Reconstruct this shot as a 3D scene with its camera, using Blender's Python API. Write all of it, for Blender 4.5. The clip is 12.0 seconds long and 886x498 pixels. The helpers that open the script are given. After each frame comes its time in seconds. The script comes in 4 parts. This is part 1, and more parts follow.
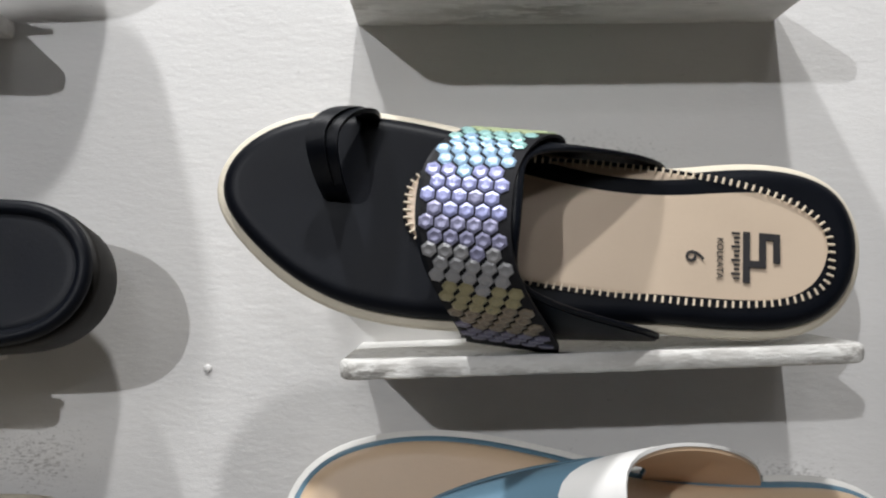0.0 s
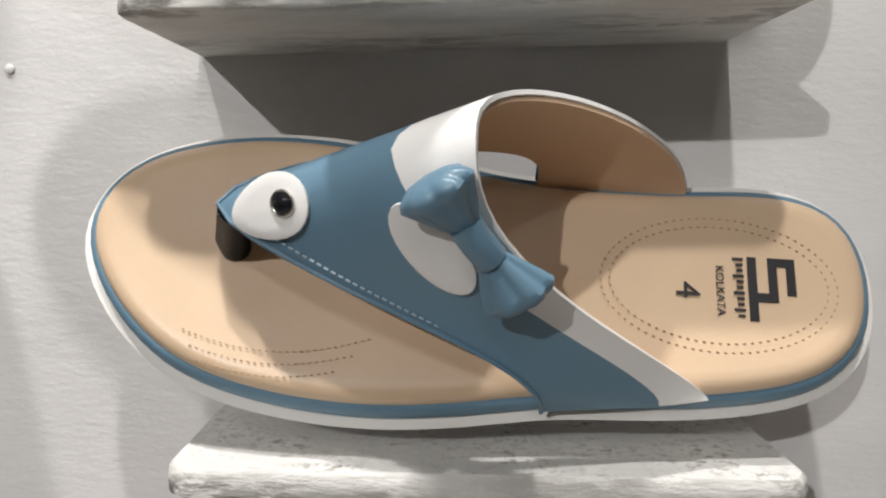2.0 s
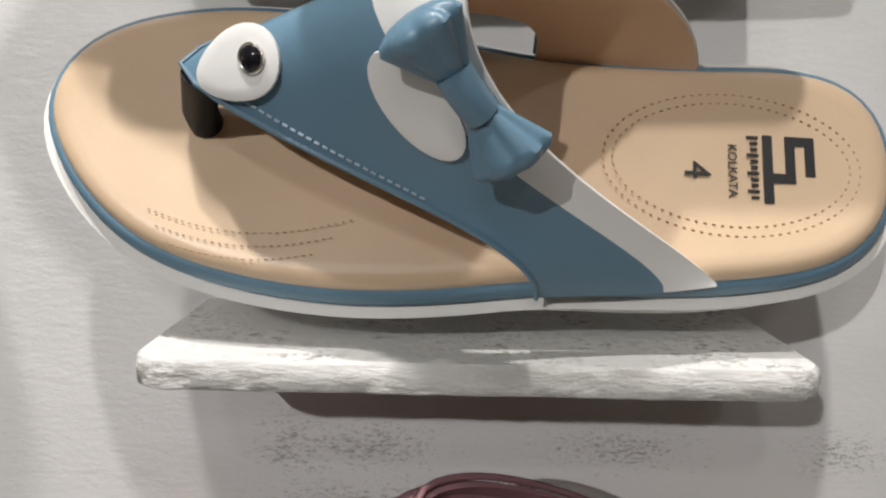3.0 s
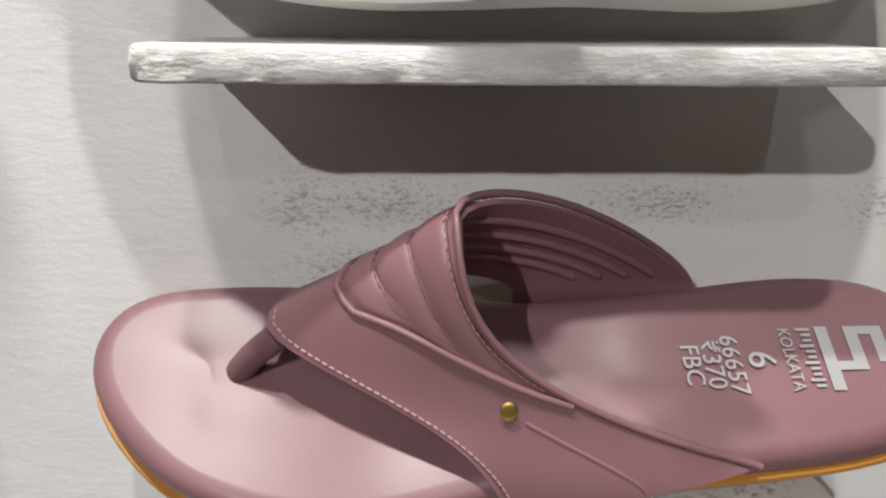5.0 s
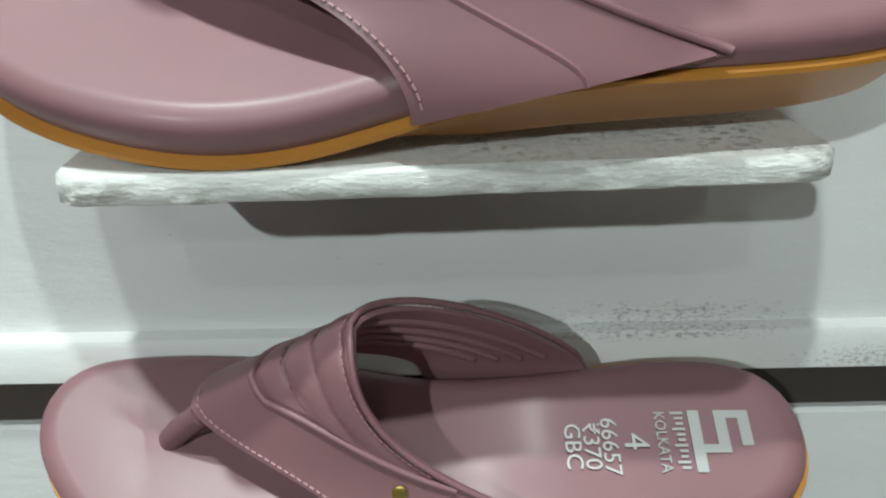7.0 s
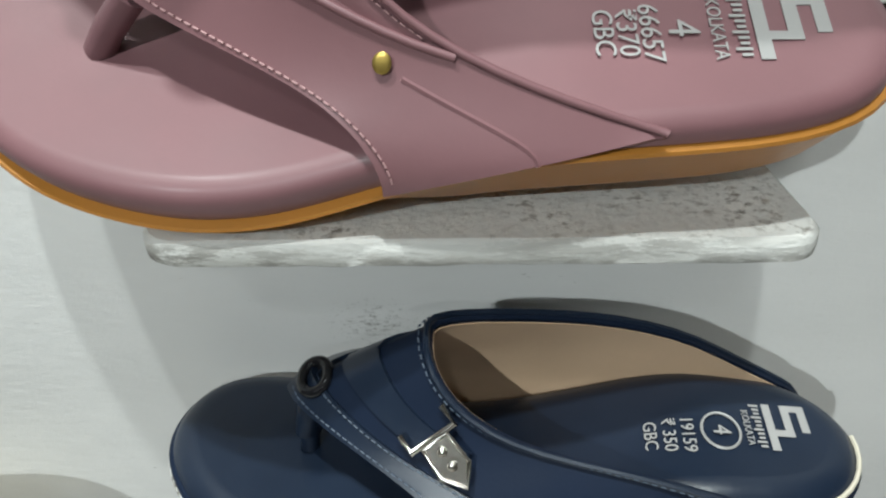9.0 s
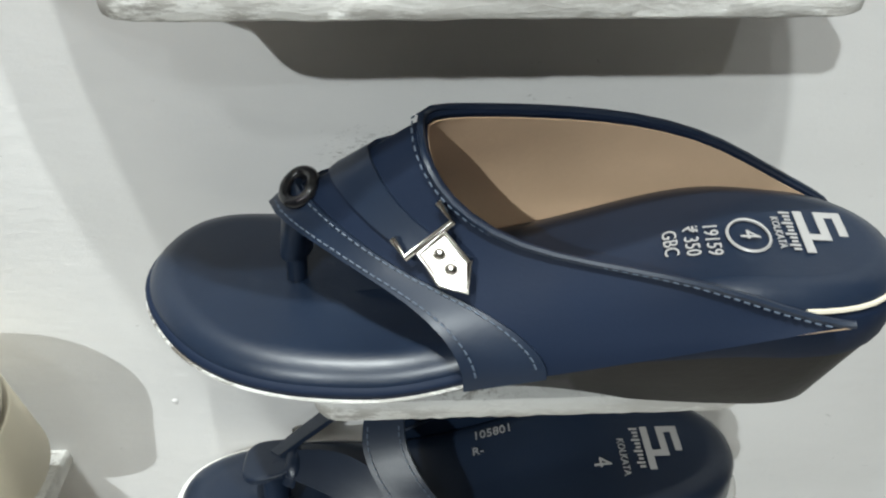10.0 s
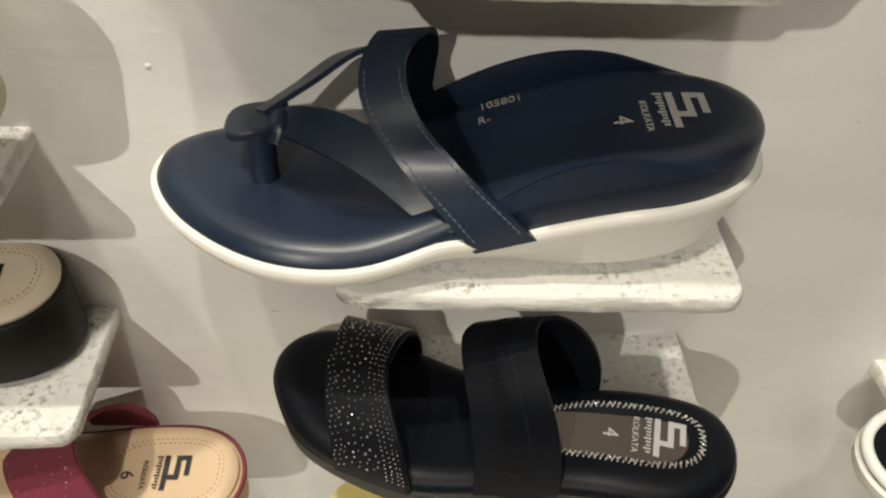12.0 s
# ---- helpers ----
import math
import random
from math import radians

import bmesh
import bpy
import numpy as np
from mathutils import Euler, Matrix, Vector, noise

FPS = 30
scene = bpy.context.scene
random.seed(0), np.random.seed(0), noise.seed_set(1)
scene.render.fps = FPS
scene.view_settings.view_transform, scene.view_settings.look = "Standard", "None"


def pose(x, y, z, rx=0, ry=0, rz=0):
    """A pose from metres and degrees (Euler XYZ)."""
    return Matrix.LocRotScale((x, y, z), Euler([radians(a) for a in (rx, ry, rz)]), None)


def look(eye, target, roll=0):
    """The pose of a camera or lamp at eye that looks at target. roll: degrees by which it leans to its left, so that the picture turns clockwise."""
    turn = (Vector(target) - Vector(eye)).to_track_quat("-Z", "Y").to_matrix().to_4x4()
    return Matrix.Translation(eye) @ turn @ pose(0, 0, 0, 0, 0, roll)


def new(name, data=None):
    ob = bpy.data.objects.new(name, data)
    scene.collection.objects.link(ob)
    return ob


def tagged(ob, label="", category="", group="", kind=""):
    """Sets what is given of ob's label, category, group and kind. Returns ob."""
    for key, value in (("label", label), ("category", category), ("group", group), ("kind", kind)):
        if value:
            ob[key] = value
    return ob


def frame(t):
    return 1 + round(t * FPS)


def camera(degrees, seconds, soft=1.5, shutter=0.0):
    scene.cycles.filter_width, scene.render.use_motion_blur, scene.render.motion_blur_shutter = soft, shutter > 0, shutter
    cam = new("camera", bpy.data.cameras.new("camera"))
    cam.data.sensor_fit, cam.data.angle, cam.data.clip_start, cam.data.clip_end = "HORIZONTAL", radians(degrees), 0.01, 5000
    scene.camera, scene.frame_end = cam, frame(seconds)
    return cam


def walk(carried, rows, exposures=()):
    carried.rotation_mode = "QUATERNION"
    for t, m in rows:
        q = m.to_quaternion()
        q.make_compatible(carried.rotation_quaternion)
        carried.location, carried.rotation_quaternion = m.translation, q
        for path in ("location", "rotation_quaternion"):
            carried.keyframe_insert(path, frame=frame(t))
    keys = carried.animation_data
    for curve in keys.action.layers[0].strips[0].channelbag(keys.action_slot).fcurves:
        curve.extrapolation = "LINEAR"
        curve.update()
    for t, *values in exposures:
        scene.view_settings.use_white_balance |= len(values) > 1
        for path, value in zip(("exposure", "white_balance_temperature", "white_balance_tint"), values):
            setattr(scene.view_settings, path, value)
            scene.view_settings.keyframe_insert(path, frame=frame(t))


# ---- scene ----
cam = camera(59.5, 12.0, soft=2.2)
METRES, EYE, TILT, LEAN, TURN = 0.6, 1.5, 2.0, 0.0, 0.0
ROWS = [
    (0.0, 0.0, 0.0, 0.0, 0.0, 0.0, 0.0),
    (0.5, 0.0073, 0.0219, -0.0534, 0.02, -2.05, -0.14),
    (1.0, 0.0226, 0.0536, -0.0974, 0.12, -3.99, -0.18),
    (1.5, 0.0549, 0.0936, -0.136, 0.22, -6.18, -0.2),
    (2.0, 0.093, 0.118, -0.1459, 0.16, -7.65, -0.31),
    (2.5, 0.1014, 0.137, -0.1683, 0.28, -9.46, -0.52),
    (4.5, 0.0791, 0.1529, -0.2518, -1.05, -16.64, -0.04),
    (5.0, 0.0708, 0.1658, -0.2917, -1.81, -18.72, 0.19),
    (5.5, 0.0571, 0.1728, -0.3177, -2.68, -21.02, 0.15),
    (6.0, 0.0657, 0.1781, -0.3528, -2.8, -23.1, 0.03),
    (6.5, 0.0884, 0.1794, -0.406, -2.7, -25.39, -0.18),
    (7.0, 0.1107, 0.1866, -0.4429, -2.24, -27.33, -0.24),
    (9.0, 0.1139, 0.1846, -0.6246, -2.3, -34.12, 0.15),
    (9.5, 0.1142, 0.1781, -0.6734, -2.4, -35.87, 0.53),
    (10.0, 0.1165, 0.1726, -0.7163, -2.34, -37.58, 0.73),
    (10.5, 0.1173, 0.1572, -0.7591, -2.13, -39.65, 0.89),
    (11.0, 0.1147, 0.1403, -0.7923, -1.85, -41.56, 0.83),
    (11.5, 0.1062, 0.1225, -0.8374, -1.49, -43.8, 0.46),
    (12.0, 0.1006, 0.114, -0.869, -1.94, -46.56, -1.53),
]
EXPOSURES = [(0.0, -0.58, 6100, 10), (1.0, -0.42, 6300, 11), (2.5, -0.30, 6350, 11), (4.5, -0.20, 6300, 11), (5.5, 0.06, 6150, 9), (6.2, -0.10, 5950, 2), (7.0, 0.0, 5700, -6), (9.0, 0.14, 5850, -1), (10.5, 0.60, 6150, 3), (12.0, 0.24, 7200, 6)]
walk(cam, [(t, pose(0, 0, EYE, TILT, LEAN, TURN) @ pose(METRES * x, METRES * y, METRES * z, 90 + pitch, roll, yaw)) for t, x, y, z, yaw, pitch, roll in ROWS], EXPOSURES)

# ---- light: the shop's spotlights and the bounce of the room ----
WALL_Y = 0.385
world = bpy.data.worlds.new("room_bounce")
scene.world = world
world.use_nodes = True
world.node_tree.nodes["Background"].inputs["Color"].default_value = (0.9, 0.93, 1.0, 1)
world.node_tree.nodes["Background"].inputs["Strength"].default_value = 0.10


def spotlight(name, at, to, watts, radius, colour, cone=70):
    data = bpy.data.lights.new(name, "SPOT")
    data.energy, data.shadow_soft_size, data.color = watts, radius, colour
    data.spot_size, data.spot_blend = radians(cone), 0.6
    lamp = new(name, data)
    lamp.matrix_world = look(at, to)
    return lamp


spotlight("ceiling_spotlight", (-1.02, -1.90, 2.42), (0.07, 0.35, 1.05), 126, 0.022, (1.0, 0.97, 0.93), 80)
spotlight("ceiling_spotlight", (0.26, -1.90, 2.45), (0.07, 0.35, 1.05), 13, 0.03, (1.0, 0.97, 0.93), 80)
spotlight("ceiling_spotlight", (-0.19, -1.20, 2.43), (0.07, 0.35, 1.05), 9, 0.03, (1.0, 0.97, 0.93), 90)
spotlight("ceiling_spotlight", (0.06, -0.26, 2.70), (0.05, 0.25, 0.9), 62, 0.030, (1.0, 0.96, 0.90), 80)
spotlight("ceiling_spotlight", (-0.38, 0.02, 2.70), (0.03, 0.25, 0.9), 82, 0.030, (1.0, 0.96, 0.90), 80)


# ---- materials ----
def material(name, colour, rough=0.5, metal=0.0, spot=None, spots=(0.0, 1.0), scale=8.0, grain=120.0, bump=0.15, stretch=(1, 1, 1), vary=0.12,
             coat=0.0, sheen=0.0, relief=0.001, spot_scale=40.0, gloss=0.5, scuffs=(), crease=0.0):
    """Principled surface with broad tone changes, fine relief and, if spot is given, specks of that colour."""
    m = bpy.data.materials.new(name)
    m.use_nodes = True
    nt = m.node_tree
    p = nt.nodes["Principled BSDF"]
    co = nt.nodes.new("ShaderNodeTexCoord")
    mp = nt.nodes.new("ShaderNodeMapping")
    mp.inputs["Scale"].default_value = stretch
    nt.links.new(co.outputs["Object"], mp.inputs["Vector"])

    def noise_at(s, detail=4.0, rough_=0.55):
        n = nt.nodes.new("ShaderNodeTexNoise")
        n.inputs["Scale"].default_value, n.inputs["Detail"].default_value, n.inputs["Roughness"].default_value = s, detail, rough_
        nt.links.new(mp.outputs["Vector"], n.inputs["Vector"])
        return n

    def ramp(src, lo, hi, a, b):
        r = nt.nodes.new("ShaderNodeMapRange")
        r.inputs["From Min"].default_value, r.inputs["From Max"].default_value = lo, hi
        r.inputs["To Min"].default_value, r.inputs["To Max"].default_value = a, b
        nt.links.new(src, r.inputs["Value"])
        return r.outputs["Result"]

    def mix(fac, a, b):
        x = nt.nodes.new("ShaderNodeMix")
        x.data_type = "RGBA"
        for key, value in ((0, fac), (6, a), (7, b)):
            if isinstance(value, bpy.types.NodeSocket):
                nt.links.new(value, x.inputs[key])
            else:
                x.inputs[key].default_value = value
        return x.outputs[2]

    base = (*colour, 1)
    dark = (*[c * (1 - vary) for c in colour], 1)
    light = (*[min(1, c * (1 + vary * 0.6)) for c in colour], 1)
    broad, fine = noise_at(scale), noise_at(grain, 6.0, 0.65)
    col = mix(ramp(broad.outputs["Fac"], 0.3, 0.7, 0, 1), dark, light)
    col = mix(ramp(fine.outputs["Fac"], 0.35, 0.65, 0, 0.35), col, base)
    if spot:
        s1, s2 = noise_at(spot_scale, 8.0, 0.75), noise_at(spot_scale * 0.13, 3.0)
        a = ramp(s1.outputs["Fac"], spots[0], spots[1], 0, 1)
        b = ramp(s2.outputs["Fac"], 0.42, 0.66, 0, 1)
        mul = nt.nodes.new("ShaderNodeMath")
        mul.operation = "MULTIPLY"
        nt.links.new(a, mul.inputs[0])
        nt.links.new(b, mul.inputs[1])
        mask = mul.outputs[0]
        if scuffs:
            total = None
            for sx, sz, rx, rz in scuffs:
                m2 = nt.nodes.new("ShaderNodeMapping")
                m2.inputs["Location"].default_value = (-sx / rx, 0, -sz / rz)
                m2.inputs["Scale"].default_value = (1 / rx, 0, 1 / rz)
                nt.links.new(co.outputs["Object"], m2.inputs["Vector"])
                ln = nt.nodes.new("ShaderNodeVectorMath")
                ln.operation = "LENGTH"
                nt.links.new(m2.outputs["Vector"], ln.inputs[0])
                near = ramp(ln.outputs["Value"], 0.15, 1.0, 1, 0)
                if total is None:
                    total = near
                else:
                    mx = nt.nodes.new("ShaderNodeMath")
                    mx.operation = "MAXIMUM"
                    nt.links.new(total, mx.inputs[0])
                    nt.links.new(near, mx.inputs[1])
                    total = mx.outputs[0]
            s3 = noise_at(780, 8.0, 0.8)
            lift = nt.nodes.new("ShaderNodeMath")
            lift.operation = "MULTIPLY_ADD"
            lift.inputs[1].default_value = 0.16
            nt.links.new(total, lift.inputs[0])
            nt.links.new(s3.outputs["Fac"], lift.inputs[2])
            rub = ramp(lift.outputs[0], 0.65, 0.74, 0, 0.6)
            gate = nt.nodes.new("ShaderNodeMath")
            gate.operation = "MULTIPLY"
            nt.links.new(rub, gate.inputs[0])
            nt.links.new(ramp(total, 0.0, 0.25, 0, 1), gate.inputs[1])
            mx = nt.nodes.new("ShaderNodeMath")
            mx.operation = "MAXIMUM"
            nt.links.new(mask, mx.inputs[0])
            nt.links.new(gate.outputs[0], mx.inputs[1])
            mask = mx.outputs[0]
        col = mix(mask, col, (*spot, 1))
    nt.links.new(col, p.inputs["Base Color"])
    nt.links.new(ramp(broad.outputs["Fac"], 0.3, 0.7, max(0.02, rough * 0.85), min(1, rough * 1.15)), p.inputs["Roughness"])
    p.inputs["Metallic"].default_value = metal
    p.inputs["Specular IOR Level"].default_value = gloss
    p.inputs["Coat Weight"].default_value = coat
    p.inputs["Coat Roughness"].default_value = 0.25
    p.inputs["Sheen Weight"].default_value = sheen
    b = nt.nodes.new("ShaderNodeBump")
    b.inputs["Strength"].default_value, b.inputs["Distance"].default_value = bump, relief
    nt.links.new(fine.outputs["Fac"], b.inputs["Height"])
    if crease:
        c = nt.nodes.new("ShaderNodeBump")
        c.inputs["Strength"].default_value, c.inputs["Distance"].default_value = crease, 0.002
        nt.links.new(noise_at(70, 3.0, 0.6).outputs["Fac"], c.inputs["Height"])
        nt.links.new(c.outputs["Normal"], b.inputs["Normal"])
    nt.links.new(b.outputs["Normal"], p.inputs["Normal"])
    return m


# dark brown stands in for the shade inside the gap under the rail
GAP_SHADE = material("gap_shade_brown", (0.055, 0.042, 0.034), 0.8, vary=0.3, bump=0.4)
# unseen floor and room: their tones set how much fill light bounces back
BOUNCE_FLOOR = material("bounce_floor_pale", (0.66, 0.63, 0.58), 0.35, scale=3, grain=60, vary=0.08)
ROOM = material("bounce_room_grey", (0.50, 0.46, 0.42), 0.8)
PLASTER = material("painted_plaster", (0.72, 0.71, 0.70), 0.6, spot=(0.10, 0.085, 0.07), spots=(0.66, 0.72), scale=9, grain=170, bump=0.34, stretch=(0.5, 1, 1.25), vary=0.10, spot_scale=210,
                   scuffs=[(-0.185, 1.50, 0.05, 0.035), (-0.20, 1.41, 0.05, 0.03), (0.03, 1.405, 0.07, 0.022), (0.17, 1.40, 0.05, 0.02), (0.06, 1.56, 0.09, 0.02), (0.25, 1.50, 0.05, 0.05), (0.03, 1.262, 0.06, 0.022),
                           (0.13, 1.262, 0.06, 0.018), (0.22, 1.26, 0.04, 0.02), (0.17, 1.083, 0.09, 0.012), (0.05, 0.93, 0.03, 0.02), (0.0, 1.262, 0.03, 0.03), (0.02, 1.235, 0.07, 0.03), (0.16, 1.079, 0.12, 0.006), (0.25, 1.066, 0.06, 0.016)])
SHELF = material("chipped_white_paint", (0.78, 0.775, 0.75), 0.55, spot=(0.16, 0.135, 0.105), spots=(0.50, 0.60), scale=30, grain=260, bump=0.7, vary=0.14, spot_scale=230)
CHIP = material("worn_board_edge", (0.74, 0.73, 0.70), 0.65, spot=(0.10, 0.08, 0.06), spots=(0.46, 0.54), scale=60, grain=300, bump=1.0, vary=0.2, spot_scale=120, stretch=(0.4, 1, 1.6))
BLACK = material("black_leather", (0.004, 0.005, 0.008), 0.42, crease=0.06, scale=25, grain=700, bump=0.25, vary=0.3, relief=0.0004, gloss=0.13)
BLACK_LINING = material("black_lining", (0.006, 0.006, 0.008), 0.7, grain=500, bump=0.2, gloss=0.25)
CREAM = material("cream_sole", (0.70, 0.64, 0.52), 0.6, scale=30, grain=500, bump=0.4, vary=0.12)
GOLD_BEIGE = material("champagne_insole", (0.62, 0.50, 0.38), 0.38, metal=0.15, scale=12, grain=600, bump=0.12, vary=0.08)
PRINT_BLACK = material("black_print", (0.015, 0.014, 0.016), 0.5, grain=900, bump=0.05)
PRINT_SILVER = material("silver_print", (0.42, 0.41, 0.405), 0.4, metal=0.25, grain=900, bump=0.05)
TAN = material("tan_insole", (0.635, 0.472, 0.318), 0.34, crease=0.05, scale=14, grain=420, bump=0.18, vary=0.10, relief=0.0005)
TAN_LINING = material("tan_lining", (0.66, 0.47, 0.31), 0.6, scale=20, grain=420, bump=0.2)
BLUE = material("dusty_blue_leather", (0.125, 0.225, 0.305), 0.42, crease=0.06, scale=18, grain=600, bump=0.15, vary=0.12, relief=0.0004)
WHITE = material("white_leather", (0.80, 0.79, 0.77), 0.42, scale=20, grain=600, bump=0.15, vary=0.05, relief=0.0004)
WHITE_SOLE = material("white_rubber", (0.78, 0.76, 0.72), 0.5, scale=25, grain=400, bump=0.2, vary=0.06)
MAUVE = material("mauve_leather", (0.212, 0.104, 0.115), 0.52, scale=16, grain=600, bump=0.10, vary=0.14, coat=0.11, crease=0.05, relief=0.0004)
MAUVE_DARK = material("mauve_rubber", (0.165, 0.085, 0.095), 0.45, scale=20, grain=500)
AMBER = material("amber_rubber", (0.50, 0.215, 0.035), 0.38, scale=22, grain=300, bump=0.12, vary=0.14)
NAVY = material("navy_leather", (0.0105, 0.0185, 0.038), 0.36, crease=0.07, scale=20, grain=600, bump=0.14, vary=0.2, coat=0.10, relief=0.0004, gloss=0.45)
NAVY_MATT = material("navy_nubuck", (0.0075, 0.0145, 0.035), 0.62, scale=20, grain=700, bump=0.2, vary=0.15, relief=0.0004, gloss=0.2)
BLACK_SOLE = material("black_rubber", (0.007, 0.006, 0.005), 0.5, scale=20, grain=300, bump=0.2, vary=0.3, gloss=0.3)
THREAD_BLUE = material("pale_blue_thread", (0.42, 0.52, 0.60), 0.6, grain=900)
THREAD_ROSE = material("rose_thread", (0.44, 0.26, 0.265), 0.6, grain=900)
THREAD_NAVY = material("grey_blue_thread", (0.09, 0.115, 0.16), 0.6, grain=900)
THREAD_BEIGE = material("beige_thread", (0.68, 0.58, 0.44), 0.6, grain=900)
THREAD_TAN = material("brown_thread", (0.40, 0.25, 0.14), 0.6, grain=900)
SILVER = material("silver_metal", (0.74, 0.71, 0.66), 0.22, metal=1.0, scale=60, grain=500, bump=0.1)
BRASS = material("brass", (0.50, 0.36, 0.10), 0.38, metal=1.0, grain=500, bump=0.05)
GLOSS_BLACK = material("black_enamel", (0.01, 0.01, 0.012), 0.1, grain=500, bump=0.0)
BURGUNDY = material("burgundy_suede", (0.16, 0.018, 0.04), 0.55, grain=700, bump=0.3, vary=0.2)
DARK_INSOLE = material("dark_taupe_insole", (0.050, 0.040, 0.034), 0.5, scale=20, grain=500, bump=0.15, vary=0.15)
PALE_INSOLE = material("pale_beige_insole", (0.62, 0.53, 0.42), 0.45, scale=14, grain=420, bump=0.18, vary=0.08)
YELLOW = material("pale_yellow_rubber", (0.80, 0.68, 0.26), 0.5, grain=300, bump=0.2)
CREAM_UPPER = material("cream_leather", (0.66, 0.60, 0.46), 0.45, grain=500, bump=0.2)
# iridescent sheen of the sequins painted as fixed base colours, dull to bright
HEX = [material("painted_sheen_" + n, c, 0.30, metal=0.3, grain=900, bump=0.1, vary=0.25, scale=150) for n, c in
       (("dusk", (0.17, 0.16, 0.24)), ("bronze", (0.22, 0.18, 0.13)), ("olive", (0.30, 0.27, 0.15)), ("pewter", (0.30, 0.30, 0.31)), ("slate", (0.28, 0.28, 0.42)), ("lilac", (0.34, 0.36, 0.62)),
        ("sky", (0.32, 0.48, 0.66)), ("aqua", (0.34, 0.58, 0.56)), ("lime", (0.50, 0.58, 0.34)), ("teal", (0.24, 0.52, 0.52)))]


# ---- mesh helpers ----
def thing(name, at, label, category, group="", kind=""):
    ob = new(name)
    ob.empty_display_size = 0.02
    ob.matrix_world = at
    return tagged(ob, label, category, group, kind)


def part(name, geo, mat, parent, label="", smooth=True):
    verts, faces = geo
    me = bpy.data.meshes.new(name)
    me.from_pydata([tuple(float(c) for c in v) for v in verts], [], faces)
    bm = bmesh.new()
    bm.from_mesh(me)
    bmesh.ops.recalc_face_normals(bm, faces=bm.faces)
    bm.to_mesh(me)
    bm.free()
    if smooth:
        me.polygons.foreach_set("use_smooth", [True] * len(me.polygons))
        me.set_sharp_from_angle(angle=radians(50))
    me.materials.append(mat)
    ob = new(name, me)
    if parent:
        ob.parent = parent
    return tagged(ob, label)


def join(*geos):
    verts, faces = [], []
    for v, f in geos:
        k = len(verts)
        verts += [tuple(p) for p in v]
        faces += [tuple(i + k for i in face) for face in f]
    return verts, faces


def crom(points, n, closed=False):
    """A smooth curve through the points, n samples at even steps."""
    p = np.array(points, float)
    k = len(p)
    segs = k if closed else k - 1
    dense = []
    for j in range(segs):
        idx = [(j + d) % k if closed else min(max(j + d, 0), k - 1) for d in (-1, 0, 1, 2)]
        a, b, c, d = p[idx]
        t1 = math.sqrt(np.linalg.norm(b - a)) or math.sqrt(np.linalg.norm(c - b))
        t2 = t1 + math.sqrt(np.linalg.norm(c - b))
        t3 = t2 + (math.sqrt(np.linalg.norm(d - c)) or math.sqrt(np.linalg.norm(c - b)))
        if np.linalg.norm(b - a) == 0:
            a = 2 * b - c
        if np.linalg.norm(d - c) == 0:
            d = 2 * c - b
        for t in np.linspace(t1, t2, 24, endpoint=False):
            a1, a2, a3 = a + (b - a) * t / t1, b + (c - b) * (t - t1) / (t2 - t1), c + (d - c) * (t - t2) / (t3 - t2)
            b1, b2 = a1 + (a2 - a1) * t / t2, a2 + (a3 - a2) * (t - t1) / (t3 - t1)
            dense.append(b1 + (b2 - b1) * (t - t1) / (t2 - t1))
    dense.append(p[0] if closed else p[-1])
    dense = np.array(dense)
    d = np.r_[0, np.cumsum(np.linalg.norm(np.diff(dense, axis=0), axis=1))]
    at = np.linspace(0, d[-1], n, endpoint=not closed)
    return np.stack([np.interp(at, d, dense[:, i]) for i in range(dense.shape[1])], 1)


def outline(ctrl, n=112):
    """A closed footbed outline in metres from control points in millimetres."""
    ring = crom(np.array(ctrl) * 0.001, n, True)
    for _ in range(6):
        ring = 0.5 * ring + 0.25 * (np.roll(ring, 1, 0) + np.roll(ring, -1, 0))
    return ring


def inset(ring, d):
    t = np.roll(ring, -1, 0) - np.roll(ring, 1, 0)
    t /= np.linalg.norm(t, axis=1)[:, None] + 1e-12
    nrm = np.stack([-t[:, 1], t[:, 0]], 1)
    area = np.sum(ring[:, 0] * np.roll(ring[:, 1], -1) - np.roll(ring[:, 0], -1) * ring[:, 1])
    return ring + nrm * d * (1 if area > 0 else -1)


